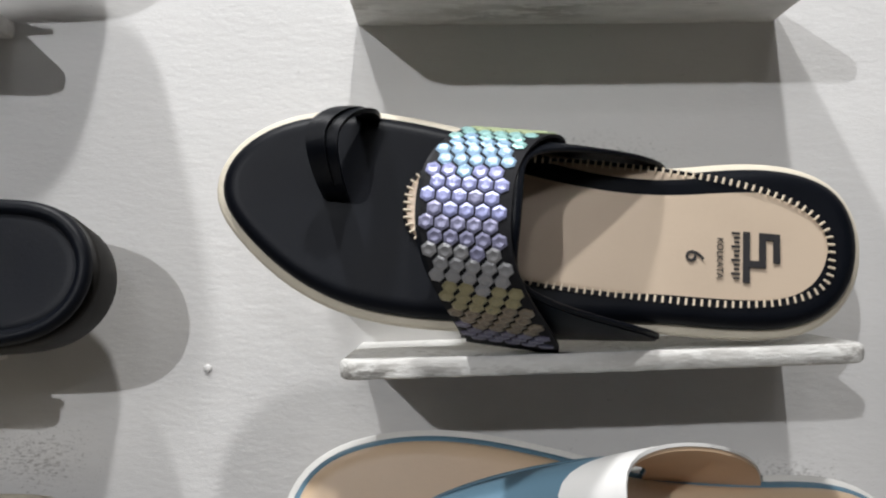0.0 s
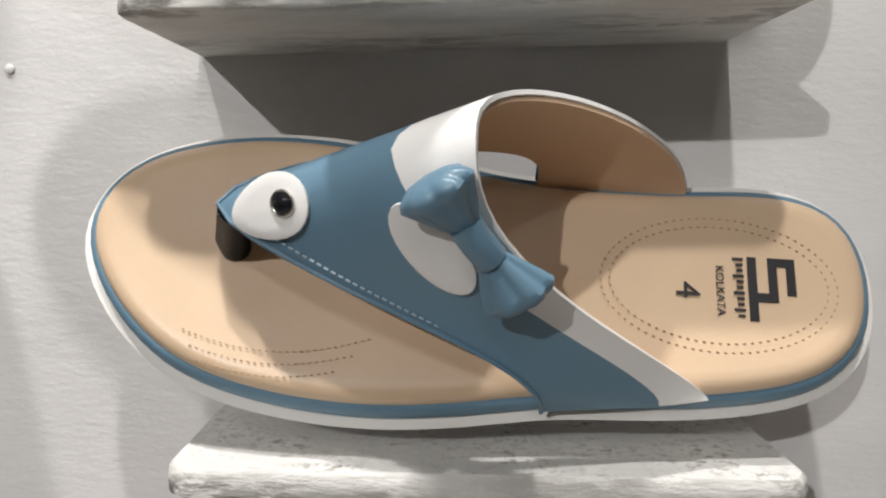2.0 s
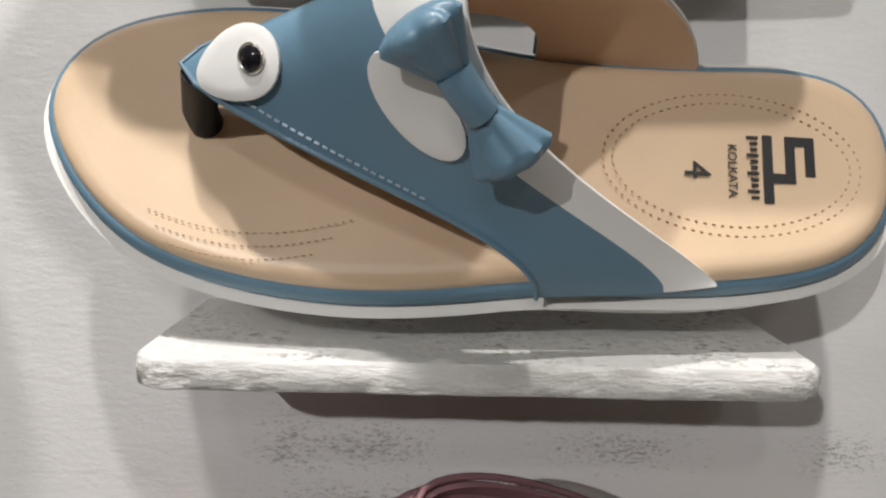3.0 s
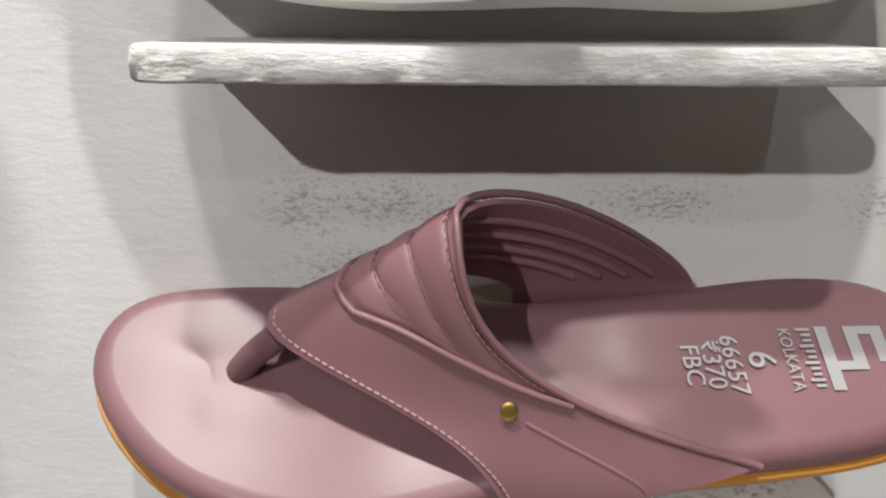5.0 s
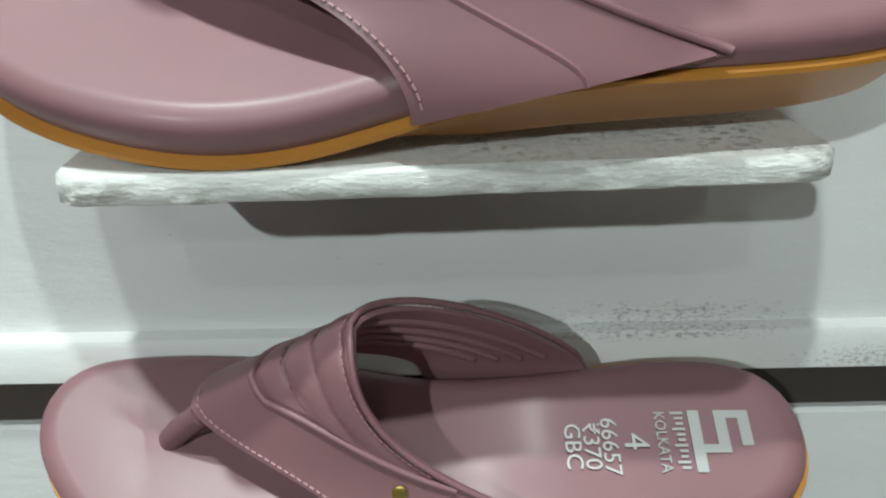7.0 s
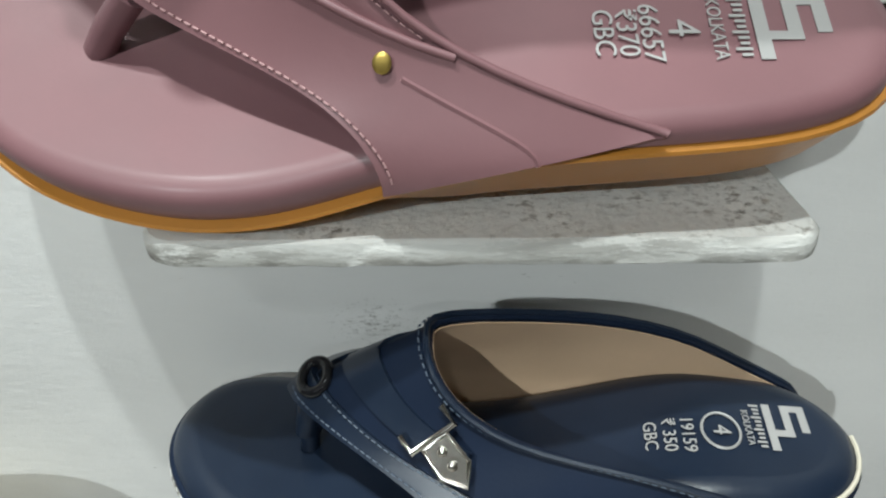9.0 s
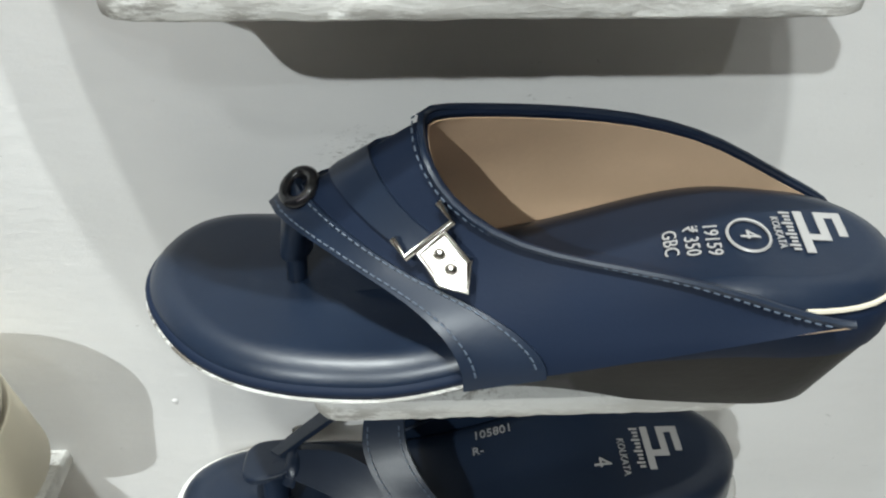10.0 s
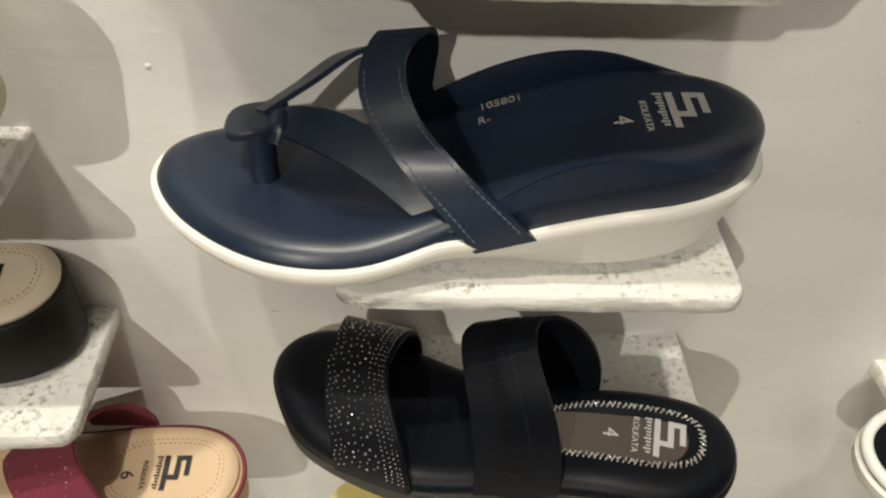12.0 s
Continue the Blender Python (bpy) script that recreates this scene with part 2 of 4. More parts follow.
def slab(ring, layers, crown=None, bottom=True):
    """A solid over a closed outline. layers: (inset, height of u) from the bottom up; crown: height added towards the middle of the top."""
    n = len(ring)
    verts, faces = [], []
    u0, u1 = ring[:, 0].min(), ring[:, 0].max()
    half = 0.5 * (ring[:, 1].max() - ring[:, 1].min())

    def add(r2, h):
        k = len(verts)
        verts.extend((u, v, h(u)) for u, v in r2)
        return k

    def bridge(a, b):
        for i in range(n):
            j = (i + 1) % n
            faces.append((a + i, a + j, b + j, b + i))

    def shrunk(r2, s):
        c = np.stack([np.clip(r2[:, 0], u0 + half, u1 - half), np.full(n, r2[:, 1].mean())], 1)
        mid = np.interp(r2[:, 0], np.linspace(u0, u1, 9), [r2[np.argsort(abs(r2[:, 0] - x))[:6], 1].mean() for x in np.linspace(u0, u1, 9)])
        c[:, 1] = 0.5 * c[:, 1] + 0.5 * mid
        return c + (r2 - c) * s

    rings = [(inset(ring, d), h) for d, h in layers]
    ids = [add(r2, h) for r2, h in rings]
    for a, b in zip(ids, ids[1:]):
        bridge(a, b)
    r2, h = rings[-1]
    last = ids[-1]
    for s in (0.92, 0.8, 0.6, 0.35, 0.1):
        k = add(shrunk(r2, s), (lambda u, s=s: h(u) + (crown(u, s) if crown else 0)))
        bridge(last, k)
        last = k
    for i in range(n // 2):
        a, b, c, d = i, i + 1, (n - i - 1) % n, (n - i) % n
        faces.append(tuple(last + x for x in ((a, b, c) if a == d else (a, b, d) if b == c else (a, b, c, d))))
    if bottom:
        r2, h = rings[0]
        last = ids[0]
        for s in (0.6, 0.1):
            k = add(shrunk(r2, s), h)
            bridge(k, last)
            last = k
        faces.append(tuple(range(last + n - 1, last - 1, -1)))
    return verts, faces


def arch(un, um, uf, vn, vf, h, p=1.0, base=lambda u: 0.0, n=41, sv=0.9, sw=0.9, drop=0.0, lean=0.0, pf=None, swf=None):
    """An edge of a strap that goes over the foot, from the near side to the far side (millimetres). p, sw: how it swings back and rises on the
    near side; pf, swf: the same on the far side."""
    out = []
    pf, swf = pf or p, swf or sw
    for i in range(n):
        a = math.pi * i / (n - 1)
        c, s = math.cos(a), abs(math.sin(a))
        u = um + ((un if c > 0 else uf) - um) * abs(c) ** (p if c > 0 else pf)
        v = (vn + vf) / 2 + (vn - vf) / 2 * math.copysign(abs(c) ** sv, c) + lean * s
        w = base(u * 0.001) * 1000 + h * s ** (sw if c > 0 else swf) - drop * abs(c) ** 6
        out.append((u, v, w))
    return np.array(out) * 0.001


def between(a, b, s):
    return a * (1 - s) + b * s


def grid_normals(g):
    du = np.gradient(g, axis=0)
    dv = np.gradient(g, axis=1)
    nrm = np.cross(du, dv)
    return nrm / (np.linalg.norm(nrm, axis=2)[:, :, None] + 1e-12)


def loft(a, b, m=8, thick=0.0018, puff=None, lift=0.0):
    """A sheet of leather between two edges, with a real thickness; puff(s, t): padding above it. Returns its mesh and the outer grid."""
    g = np.stack([between(a, b, j / m) for j in range(m + 1)], 1)
    nrm = grid_normals(g)
    mid = g[len(g) // 2, m // 2]
    if nrm[len(g) // 2, m // 2] @ (mid - np.array([mid[0], g[:, :, 1].mean(), -0.02])) < 0:
        nrm = -nrm
    k = g.shape[0]
    outer = g + nrm * (thick + lift)
    if puff:
        for i in range(k):
            for j in range(m + 1):
                outer[i, j] += nrm[i, j] * puff(j / m, i / (k - 1))
    inner = g + nrm * lift
    verts = list(outer.reshape(-1, 3)) + list(inner.reshape(-1, 3))
    o, faces, w = k * (m + 1), [], m + 1
    for i in range(k - 1):
        for j in range(m):
            q = (i * w + j, i * w + j + 1, (i + 1) * w + j + 1, (i + 1) * w + j)
            faces.append(q)
            faces.append(tuple(o + x for x in reversed(q)))
    rim = [i * w for i in range(k)] + [(k - 1) * w + j for j in range(1, m + 1)] + [i * w + m for i in range(k - 2, -1, -1)] + [j for j in range(m - 1, 0, -1)]
    for x, y in zip(rim, rim[1:] + rim[:1]):
        faces.append((x, y, y + o, x + o))
    return (verts, faces), outer


def tube(path, r, n=8, closed=False, flat=1.0):
    path = np.array(path, float)
    k = len(path)
    verts, faces = [], []
    for i in range(k):
        a, b = (path[(i - 1) % k], path[(i + 1) % k]) if closed else (path[max(i - 1, 0)], path[min(i + 1, k - 1)])
        t = Vector(b - a).normalized()
        side = t.cross(Vector((0, 0, 1)))
        side = side.normalized() if side.length > 1e-4 else Vector((1, 0, 0))
        up = side.cross(t)
        for j in range(n):
            x = 2 * math.pi * j / n
            verts.append(tuple(Vector(path[i]) + side * math.cos(x) * r + up * math.sin(x) * r * flat))
    for i in range(k if closed else k - 1):
        for j in range(n):
            a, b = i * n + j, i * n + (j + 1) % n
            c, d = ((i + 1) % k) * n + (j + 1) % n, ((i + 1) % k) * n + j
            faces.append((a, b, c, d))
    if not closed:
        faces.append(tuple(range(n - 1, -1, -1)))
        faces.append(tuple(range((k - 1) * n, k * n)))
    return verts, faces


def box(cx, cy, cz, sx, sy, sz, turn=0.0, chamfer=0.0):
    m = pose(cx, cy, cz, 0, 0, turn)
    c = min(chamfer, sx / 2, sy / 2)
    loop = [(sx / 2, -sy / 2 + c), (sx / 2, sy / 2 - c), (sx / 2 - c, sy / 2), (-sx / 2 + c, sy / 2), (-sx / 2, sy / 2 - c), (-sx / 2, -sy / 2 + c), (-sx / 2 + c, -sy / 2), (sx / 2 - c, -sy / 2)] if c else [
        (sx / 2, -sy / 2), (sx / 2, sy / 2), (-sx / 2, sy / 2), (-sx / 2, -sy / 2)]
    n = len(loop)
    verts = [tuple(m @ Vector((x, y, z))) for z in (-sz / 2, sz / 2) for x, y in loop]
    faces = [tuple(range(n - 1, -1, -1)), tuple(range(n, 2 * n))] + [(i, (i + 1) % n, n + (i + 1) % n, n + i) for i in range(n)]
    return verts, faces


def along(path, step, closed=False):
    """Places and directions at even steps along a path."""
    path = np.array(path, float)
    if closed:
        path = np.vstack([path, path[:1]])
    d = np.r_[0, np.cumsum(np.linalg.norm(np.diff(path, axis=0), axis=1))]
    out = []
    for x in np.arange(step / 2, d[-1], step):
        p = np.array([np.interp(x, d, path[:, i]) for i in range(3)])
        q = np.array([np.interp(min(x + step * 0.3, d[-1]), d, path[:, i]) for i in range(3)])
        out.append((p, (q - p) / (np.linalg.norm(q - p) + 1e-9)))
    return out


def stitches(path, step=0.0032, length=0.0021, r=0.00045, closed=False, turn=None):
    """Thread stitches in a line; turn: degrees by which each one lies across it."""
    geos = []
    for i, (p, t) in enumerate(along(path, step, closed)):
        if turn is not None:
            a = radians(turn)
            t = np.array([t[0] * math.cos(a) - t[1] * math.sin(a), t[0] * math.sin(a) + t[1] * math.cos(a), t[2]])
        geos.append(tube([p - t * length / 2, p, p + t * length / 2], r, 5))
    return join(*geos)


def disc(at, r, h, n=24, dome=0.3, m=None):
    """A round stud with a rounded top."""
    verts, faces = [], []
    prof = [(1.0, 0.0), (1.0, 0.55), (0.9, 0.85), (0.6, 1.0 + dome * 0.5), (0.02, 1.0 + dome)]
    for s, z in prof:
        for j in range(n):
            x = 2 * math.pi * j / n
            verts.append(Vector((math.cos(x) * r * s, math.sin(x) * r * s, z * h)))
    for i in range(len(prof) - 1):
        for j in range(n):
            a, b = i * n + j, i * n + (j + 1) % n
            faces.append((a, b, b + n, a + n))
    faces += [tuple(range(n - 1, -1, -1)), tuple(range((len(prof) - 1) * n, len(prof) * n))]
    m = (m or Matrix()).to_4x4()
    return [tuple(Vector(at) + (m.to_3x3() @ v)) for v in verts], faces


def facing(normal):
    return Vector(normal).to_track_quat("Z", "Y").to_matrix()


def smooth(a, b, x):
    x = min(1, max(0, (x - a) / (b - a)))
    return x * x * (3 - 2 * x)


def lettering(text, size, at, parent, mat, top, name="printed_text"):
    """Flat printed words on a footbed that read across it, towards the heel."""
    cu = bpy.data.curves.new(name, "FONT")
    cu.body, cu.size, cu.align_x, cu.align_y, cu.extrude, cu.resolution_u = text, size, "CENTER", "CENTER", 0.00015, 3
    tmp = new(name, cu)
    me = bpy.data.meshes.new_from_object(tmp.evaluated_get(bpy.context.evaluated_depsgraph_get()))
    bpy.data.objects.remove(tmp)
    u, v = at
    for vert in me.vertices:
        x, y, z = vert.co
        uu, vv = u + y, v - x
        vert.co = (uu, vv, top(uu) + 0.0005 + z)
    me.materials.clear()
    me.materials.append(mat)
    ob = new(name, me)
    ob.parent = parent
    return ob


def mark(u, v, k, parent, mat, top, script=True):
    """The maker's mark as plain blocks, with a plain bar for the name beside it."""
    loop = [(-9, 12), (-9, -14), (-5.5, -14), (-5.5, -6), (2.5, -6), (2.5, 8.5), (6, 8.5), (6, -3), (9.5, -3), (9.5, 12), (-1, 12), (-1, -2.5), (-5.5, -2.5), (-5.5, 12)]
    n = len(loop)
    verts = [(u + a * k, v + b * k, top(u + a * k) + d) for d in (0.0004, 0.0007) for a, b in loop]
    faces = [tuple(range(n - 1, -1, -1)), tuple(range(n, 2 * n))] + [(i, (i + 1) % n, n + (i + 1) % n, n + i) for i in range(n)]
    part("printed_mark", (verts, faces), mat, parent, smooth=False)
    if script:
        uu, vv = u - 12.6 * k, v - 0.5 * k
        bars = [box(uu + (0.5 if i % 3 else 0.0) * k, vv + (11.4 - 2.3 * i) * k, top(uu) + 0.0005, (4.2, 2.8, 2.4)[i % 3] * k, 1.1 * k, 0.0003) for i in range(11)]
        part("name_print", join(*bars), mat, parent, smooth=False)


# ---- the wall and its rail ----
def wall_panel(name, x0, x1, z0, z1, y, depth, label):
    """A painted panel with a slightly uneven face."""
    nx, nz = max(2, int((x1 - x0) / 0.03)), max(2, int((z1 - z0) / 0.03))
    verts, faces = [], []
    for j in range(nz + 1):
        for i in range(nx + 1):
            x, z = x0 + (x1 - x0) * i / nx, z0 + (z1 - z0) * j / nz
            verts.append((x, y + 0.0012 * noise.noise((x * 6, 3.0, z * 6)) if 0 < j < nz else y, z))
    w = nx + 1
    for j in range(nz):
        for i in range(nx):
            faces.append((j * w + i, j * w + i + 1, (j + 1) * w + i + 1, (j + 1) * w + i))
    k = len(verts)
    verts += [(x0, y + depth, z0), (x1, y + depth, z0), (x1, y + depth, z1), (x0, y + depth, z1)]
    c = [0, nx, nz * w + nx, nz * w]
    rims = [list(range(0, nx + 1)), [j * w + nx for j in range(nz + 1)], [nz * w + i for i in range(nx, -1, -1)], [j * w for j in range(nz, -1, -1)]]
    for s in range(4):
        faces.append(tuple(reversed(rims[s])) + (k + s, k + (s + 1) % 4))
    faces.append((k + 3, k + 2, k + 1, k))
    return tagged(part(name, (verts, faces), PLASTER, None), label, "wall", kind="structure")


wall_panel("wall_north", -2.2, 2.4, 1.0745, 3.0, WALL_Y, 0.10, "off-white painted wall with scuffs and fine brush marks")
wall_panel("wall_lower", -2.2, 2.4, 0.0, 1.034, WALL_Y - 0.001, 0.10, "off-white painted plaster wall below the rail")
# shallow strip, its deep-gap shade put into the colour
wall_panel("wall_recess", -2.2, 2.4, 1.034, 1.0745, WALL_Y + 0.006, 0.09, "recessed strip under the rail, coloured dark for the shade in the gap").data.materials[0] = GAP_SHADE


def rail(z0, z1, out):
    """The horizontal moulding across the wall, with a lit upper lip."""
    prof = [(0.0, z0), (-out * 0.8, z0), (-out, z0 + 0.001), (-out, z1 - 0.003), (-out * 0.8, z1 - 0.0005), (0.0, z1)]
    n, verts, faces = 90, [], []
    for i in range(n + 1):
        x = -2.2 + 4.6 * i / n
        j = 0.0006 * noise.noise((x * 30, 0, 5))
        verts += [(x, WALL_Y + dy + j * (dy != 0) + (0.006 if dy == 0 and z == z0 else 0), z + j) for dy, z in prof]
    k = len(prof)
    for i in range(n):
        for j in range(k):
            a, b = i * k + j, i * k + (j + 1) % k
            faces.append((a, b, b + k, a + k))
    faces += [tuple(range(k)), tuple(range((n + 1) * k - 1, n * k - 1, -1))]
    return tagged(part("trim", (verts, faces), PLASTER, None), "white painted moulding rail running along the wall", "moulding", kind="structure")


rail(1.061, 1.0800, 0.008)

random.seed(4)
for x, z, r in ((-0.116, 1.4545, 0.0020), (-0.18, 1.66, 0.0014), (-0.165, 1.365, 0.0022), (0.045, 0.985, 0.0013), (-0.052, 0.80, 0.0016), (-0.02, 0.905, 0.0011), (0.26, 0.62, 0.0012), (-0.085, 0.88, 0.0012)):
    tagged(part("paint_lump", disc((x, WALL_Y - 0.0008, z), r, r * 0.3, 12, 0.8, facing((0, -1, 0.1))), PLASTER, None), "small lump of dried white paint on the wall", "paint lump", kind="structure")

# the rest of the shop, plain, unseen behind the camera; added to bounce fill light
part_floor = part("floor", box(0.1, -1.2, -0.05, 5.2, 3.6, 0.1), BOUNCE_FLOOR, None, smooth=False)
tagged(part_floor, "unseen plain pale floor, added to bounce light upwards", "floor", kind="structure")
for nm, b in (("ceiling", box(0.1, -1.2, 3.05, 5.2, 3.6, 0.1)), ("wall_south", box(0.1, -3.05, 1.5, 5.2, 0.1, 3.1)), ("wall_west", box(-2.55, -1.2, 1.5, 0.1, 3.6, 3.1)), ("wall_east", box(2.75, -1.2, 1.5, 0.1, 3.6, 3.1))):
    tagged(part(nm, b, ROOM, None, smooth=False), "unseen bounce-light " + nm.split("_")[0] + " of the shop", nm.split("_")[0], kind="structure")


# ---- display ledges ----
def ledge(x0, x1, front, z, thick, slope, seed, label="white painted display ledge with chipped edges", group="display ledges on the wall", r=0.011, back_in=0.0):
    """A small board fixed to the wall, with rounded front corners and worn edges."""
    length, d = x1 - x0, WALL_Y - front
    loop = [(back_in, d)] + [(r - r * math.cos(a), r - r * math.sin(a)) for a in np.linspace(0, math.pi / 2, 6)] + \
           [(x, 0.0) for x in np.linspace(r, length - r, 40)[1:-1]] + \
           [(length - r + r * math.sin(a), r - r * math.cos(a)) for a in np.linspace(0, math.pi / 2, 6)] + [(length - back_in, d)]
    n, verts, faces = len(loop), [], []
    layers = [(0.0012, -thick), (0.0002, -thick + 0.0008), (0.0, -thick * 0.5), (0.0003, -0.0010), (0.0015, 0.0)]
    for li, (ins, h) in enumerate(layers):
        for i, (x, y) in enumerate(loop):
            j = noise.noise((x * 90 + seed, y * 90, h * 160)) * 0.0003 + noise.noise((x * 420, seed, h * 500)) * 0.0004
            cx = min(max(x, 0.02), length - 0.02)
            dx = (cx - x) / 0.02
            end = i in (0, n - 1)
            verts.append((x + dx * ins + (0 if end else dx * j), y + (0 if end else ins * (1 - min(1, y / r)) + j), h + (0.0 if end else j * 0.5)))
    for a in range(len(layers) - 1):
        for i in range(n):
            j = (i + 1) % n
            faces.append((a * n + i, a * n + j, (a + 1) * n + j, (a + 1) * n + i))
    faces.append(tuple(range(n - 1, -1, -1)))
    at = pose(x0, front, z, 0, -slope, 0)
    root = thing("display_ledge", at, label, "ledge", group)
    part("edge", (verts, faces), CHIP, root, "chipped worn edge")
    part("board_top", (verts[-n:] + [(v[0], v[1], v[2] - 0.0008) for v in verts[-n:]], [tuple(range(n)), tuple(range(2 * n - 1, n - 1, -1))] + [(i, n + i, n + (i + 1) % n, (i + 1) % n) for i in range(n)]), SHELF, root, smooth=False)
    return root


ledge(-0.041, 0.166, 0.2985, 1.4672, 0.0075, 1.9, 1)
ledge(-0.033, 0.1730, 0.3065, 1.3222, 0.0095, -0.7, 2)
ledge(-0.0260, 0.1775, 0.3045, 1.1716, 0.0080, 1.4, 3)
ledge(-0.0095, 0.1860, 0.3060, 1.0190, 0.0085, -1.2, 4)
ledge(0.030, 0.180, 0.2985, 0.8823, 0.0075, -1.0, 5)
ledge(0.030, 0.200, 0.2920, 0.7533, 0.0085, -2.0, 6)
ledge(0.030, 0.224, 0.2950, 0.6150, 0.0085, 0.0, 7)
ledge(-0.043, 0.166, 0.3000, 1.6340, 0.0085, 0.5, 8)


# ---- footwear ----
def stand(x, y, z, tilt, turn):
    return pose(x, y, z, tilt) @ pose(0, 0, 0, 0, 0, turn)


def flat_top(toe=0.0, heel=0.0, a=0.10, b=0.19):
    return lambda u: toe + (heel - toe) * smooth(a, b, u)


def sole_under(top, toe, heel, a=0.11, b=0.20):
    """The underside of a sole: how far it lies below the footbed."""
    return lambda u: top(u) - (toe + (heel - toe) * smooth(a, b, u))


def edge_path(ring, ins, h, k0, k1):
    r2 = inset(ring, ins)
    n = len(r2)
    return [(*r2[i % n], h(r2[i % n][0])) for i in range(k0, k1)]


def capsule(u0, u1, vm0, vm1, r0, r1, n=72):
    """A closed oval that runs along the shoe."""
    out = []
    for i in range(n):
        a = 2 * math.pi * i / n
        c, s = math.cos(a), math.sin(a)
        f = (c + 1) / 2
        r = r0 + (r1 - r0) * f
        out.append((u0 + (u1 - u0) * (0.5 + 0.5 * math.copysign(abs(c) ** 0.75, c)), vm0 + (vm1 - vm0) * f + r * math.copysign(abs(s) ** 0.7, s)))
    return np.array(out) * 0.001


def over(ring, h, lift=0.0006):
    return [(u, v, h(u) + lift) for u, v in ring]


def up(h, d):
    return lambda u: h(u) + d


# -- black wedge sandal with an iridescent hexagon strap
def hexagon_sandal(at):
    root = thing("sandal", at, "black toe-ring sandal with iridescent hexagon strap, leaning on a ledge", "sandal", "sandals on the wall")
    ring = outline([(0, 2), (2.5, 14), (10, 25), (30, 37), (57, 41), (86, 39), (120, 33), (150, 27), (181, 26), (208, 31), (234, 32), (254, 25), (263, 2), (257, -23), (240, -37), (211, -41),
                    (181, -41), (140, -44), (102, -47), (80, -47), (58, -44), (34, -34), (16, -20), (4, -8)])
    top = lambda u: 0.0
    low = sole_under(top, 0.016, 0.030)
    sole = part("sole", slab(ring, [(0.018, low), (0.013, up(low, 0.003)), (0.0, up(top, -0.005)), (0.0, up(top, -0.003)), (0.001, up(top, -0.0015)), (0.005, up(top, -0.001))]), CREAM, root, "cream rubber sole with rough rim")
    bed = part("footbed", slab(ring, [(0.0036, up(top, -0.002)), (0.0036, up(top, 0.001)), (0.0048, up(top, 0.0034)), (0.008, up(top, 0.0050))], lambda u, s: -0.0022 * (1 - s)), BLACK, root, "black padded leather footbed")
    pad = capsule(80, 247, 1, -6, 25, 27)
    ptop = up(top, 0.0040)
    insole = part("insole", slab(pad, [(0.0, up(top, 0.0)), (0.0, ptop), (0.001, up(ptop, 0.0005))]), GOLD_BEIGE, root, "champagne insole with zigzag stitching")
    part("zigzag_stitching", stitches(over(inset(pad, 0.0002), up(ptop, 0.0010)), 0.0030, 0.0026, 0.0005, True, 84), THREAD_BEIGE, insole)
    part("seam", tube(over(inset(pad, -0.0006), up(top, 0.0036)), 0.0007, 6, True), BLACK_LINING, insole)
    f = lambda u: ptop(u) + 0.0006
    mark(0.2195, -0.0085, 0.00078, insole, PRINT_BLACK, f)
    lettering("KOLKATA", 0.0036, (0.2035, -0.0105), insole, PRINT_BLACK, f)
    lettering("6", 0.0105, (0.1935, -0.0105), insole, PRINT_BLACK, f)
    a = arch(106, 86, 107, -47, 31, 41, 2.1, drop=12, sw=0.8)
    b = arch(183, 121, 183, -42, 26, 47, 8, drop=8, sw=0.8, pf=5)
    bb = arch(146, 120, 144, -49, 30, 47, 2.4, drop=12, sw=0.8)
    lining, _ = loft(a, b, 10, 0.0016)
    strap = part("strap", lining, BLACK, root, "black leather strap with hexagon sequins")
    band, g = loft(between(a, bb, 0.06), between(a, bb, 0.97), 10, 0.0012, lift=0.0016)
    part("band", band, BLACK_LINING, strap)
    part("piping", tube(between(a, b, 1.0) + np.array([0, 0, 0.0012]), 0.0011, 7), BLACK, strap)
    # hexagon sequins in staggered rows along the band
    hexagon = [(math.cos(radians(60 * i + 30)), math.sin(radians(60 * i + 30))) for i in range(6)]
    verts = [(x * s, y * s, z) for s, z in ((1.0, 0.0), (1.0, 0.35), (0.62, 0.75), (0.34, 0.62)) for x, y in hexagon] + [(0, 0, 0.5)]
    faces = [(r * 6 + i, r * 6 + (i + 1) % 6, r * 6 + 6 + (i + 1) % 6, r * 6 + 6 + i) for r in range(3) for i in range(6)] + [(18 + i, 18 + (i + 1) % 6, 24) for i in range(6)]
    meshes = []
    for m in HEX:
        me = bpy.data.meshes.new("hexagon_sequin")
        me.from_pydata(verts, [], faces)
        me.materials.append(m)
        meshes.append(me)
    rnd = random.Random(7)
    k = len(g)
    line = g[:, 5]
    d = np.r_[0, np.cumsum(np.linalg.norm(np.diff(line, axis=0), axis=1))]
    rows = int(d[-1] / 0.0047)
    for i in range(3, rows - 1):
        x = (i + 0.5) / rows * d[-1]
        fi = np.interp(x, d, np.arange(k))
        i0 = min(int(fi), k - 2)
        e = fi - i0
        line2 = g[i0] * (1 - e) + g[i0 + 1] * e
        across = np.linalg.norm(line2[-1] - line2[0])
        cols = 5
        for c in range(cols):
            s = (c + 0.5 + (0.25 if i % 2 else -0.25)) / cols * 8.9 + 0.25
            j0 = min(int(s), 9)
            p = line2[j0] * (1 - (s - j0)) + line2[j0 + 1] * (s - j0)
            ta = Vector(g[min(i0 + 2, k - 1), 5] - g[max(i0 - 1, 0), 5]).normalized()
            tb = Vector(line2[-1] - line2[0]).normalized()
            nrm = tb.cross(ta).normalized()
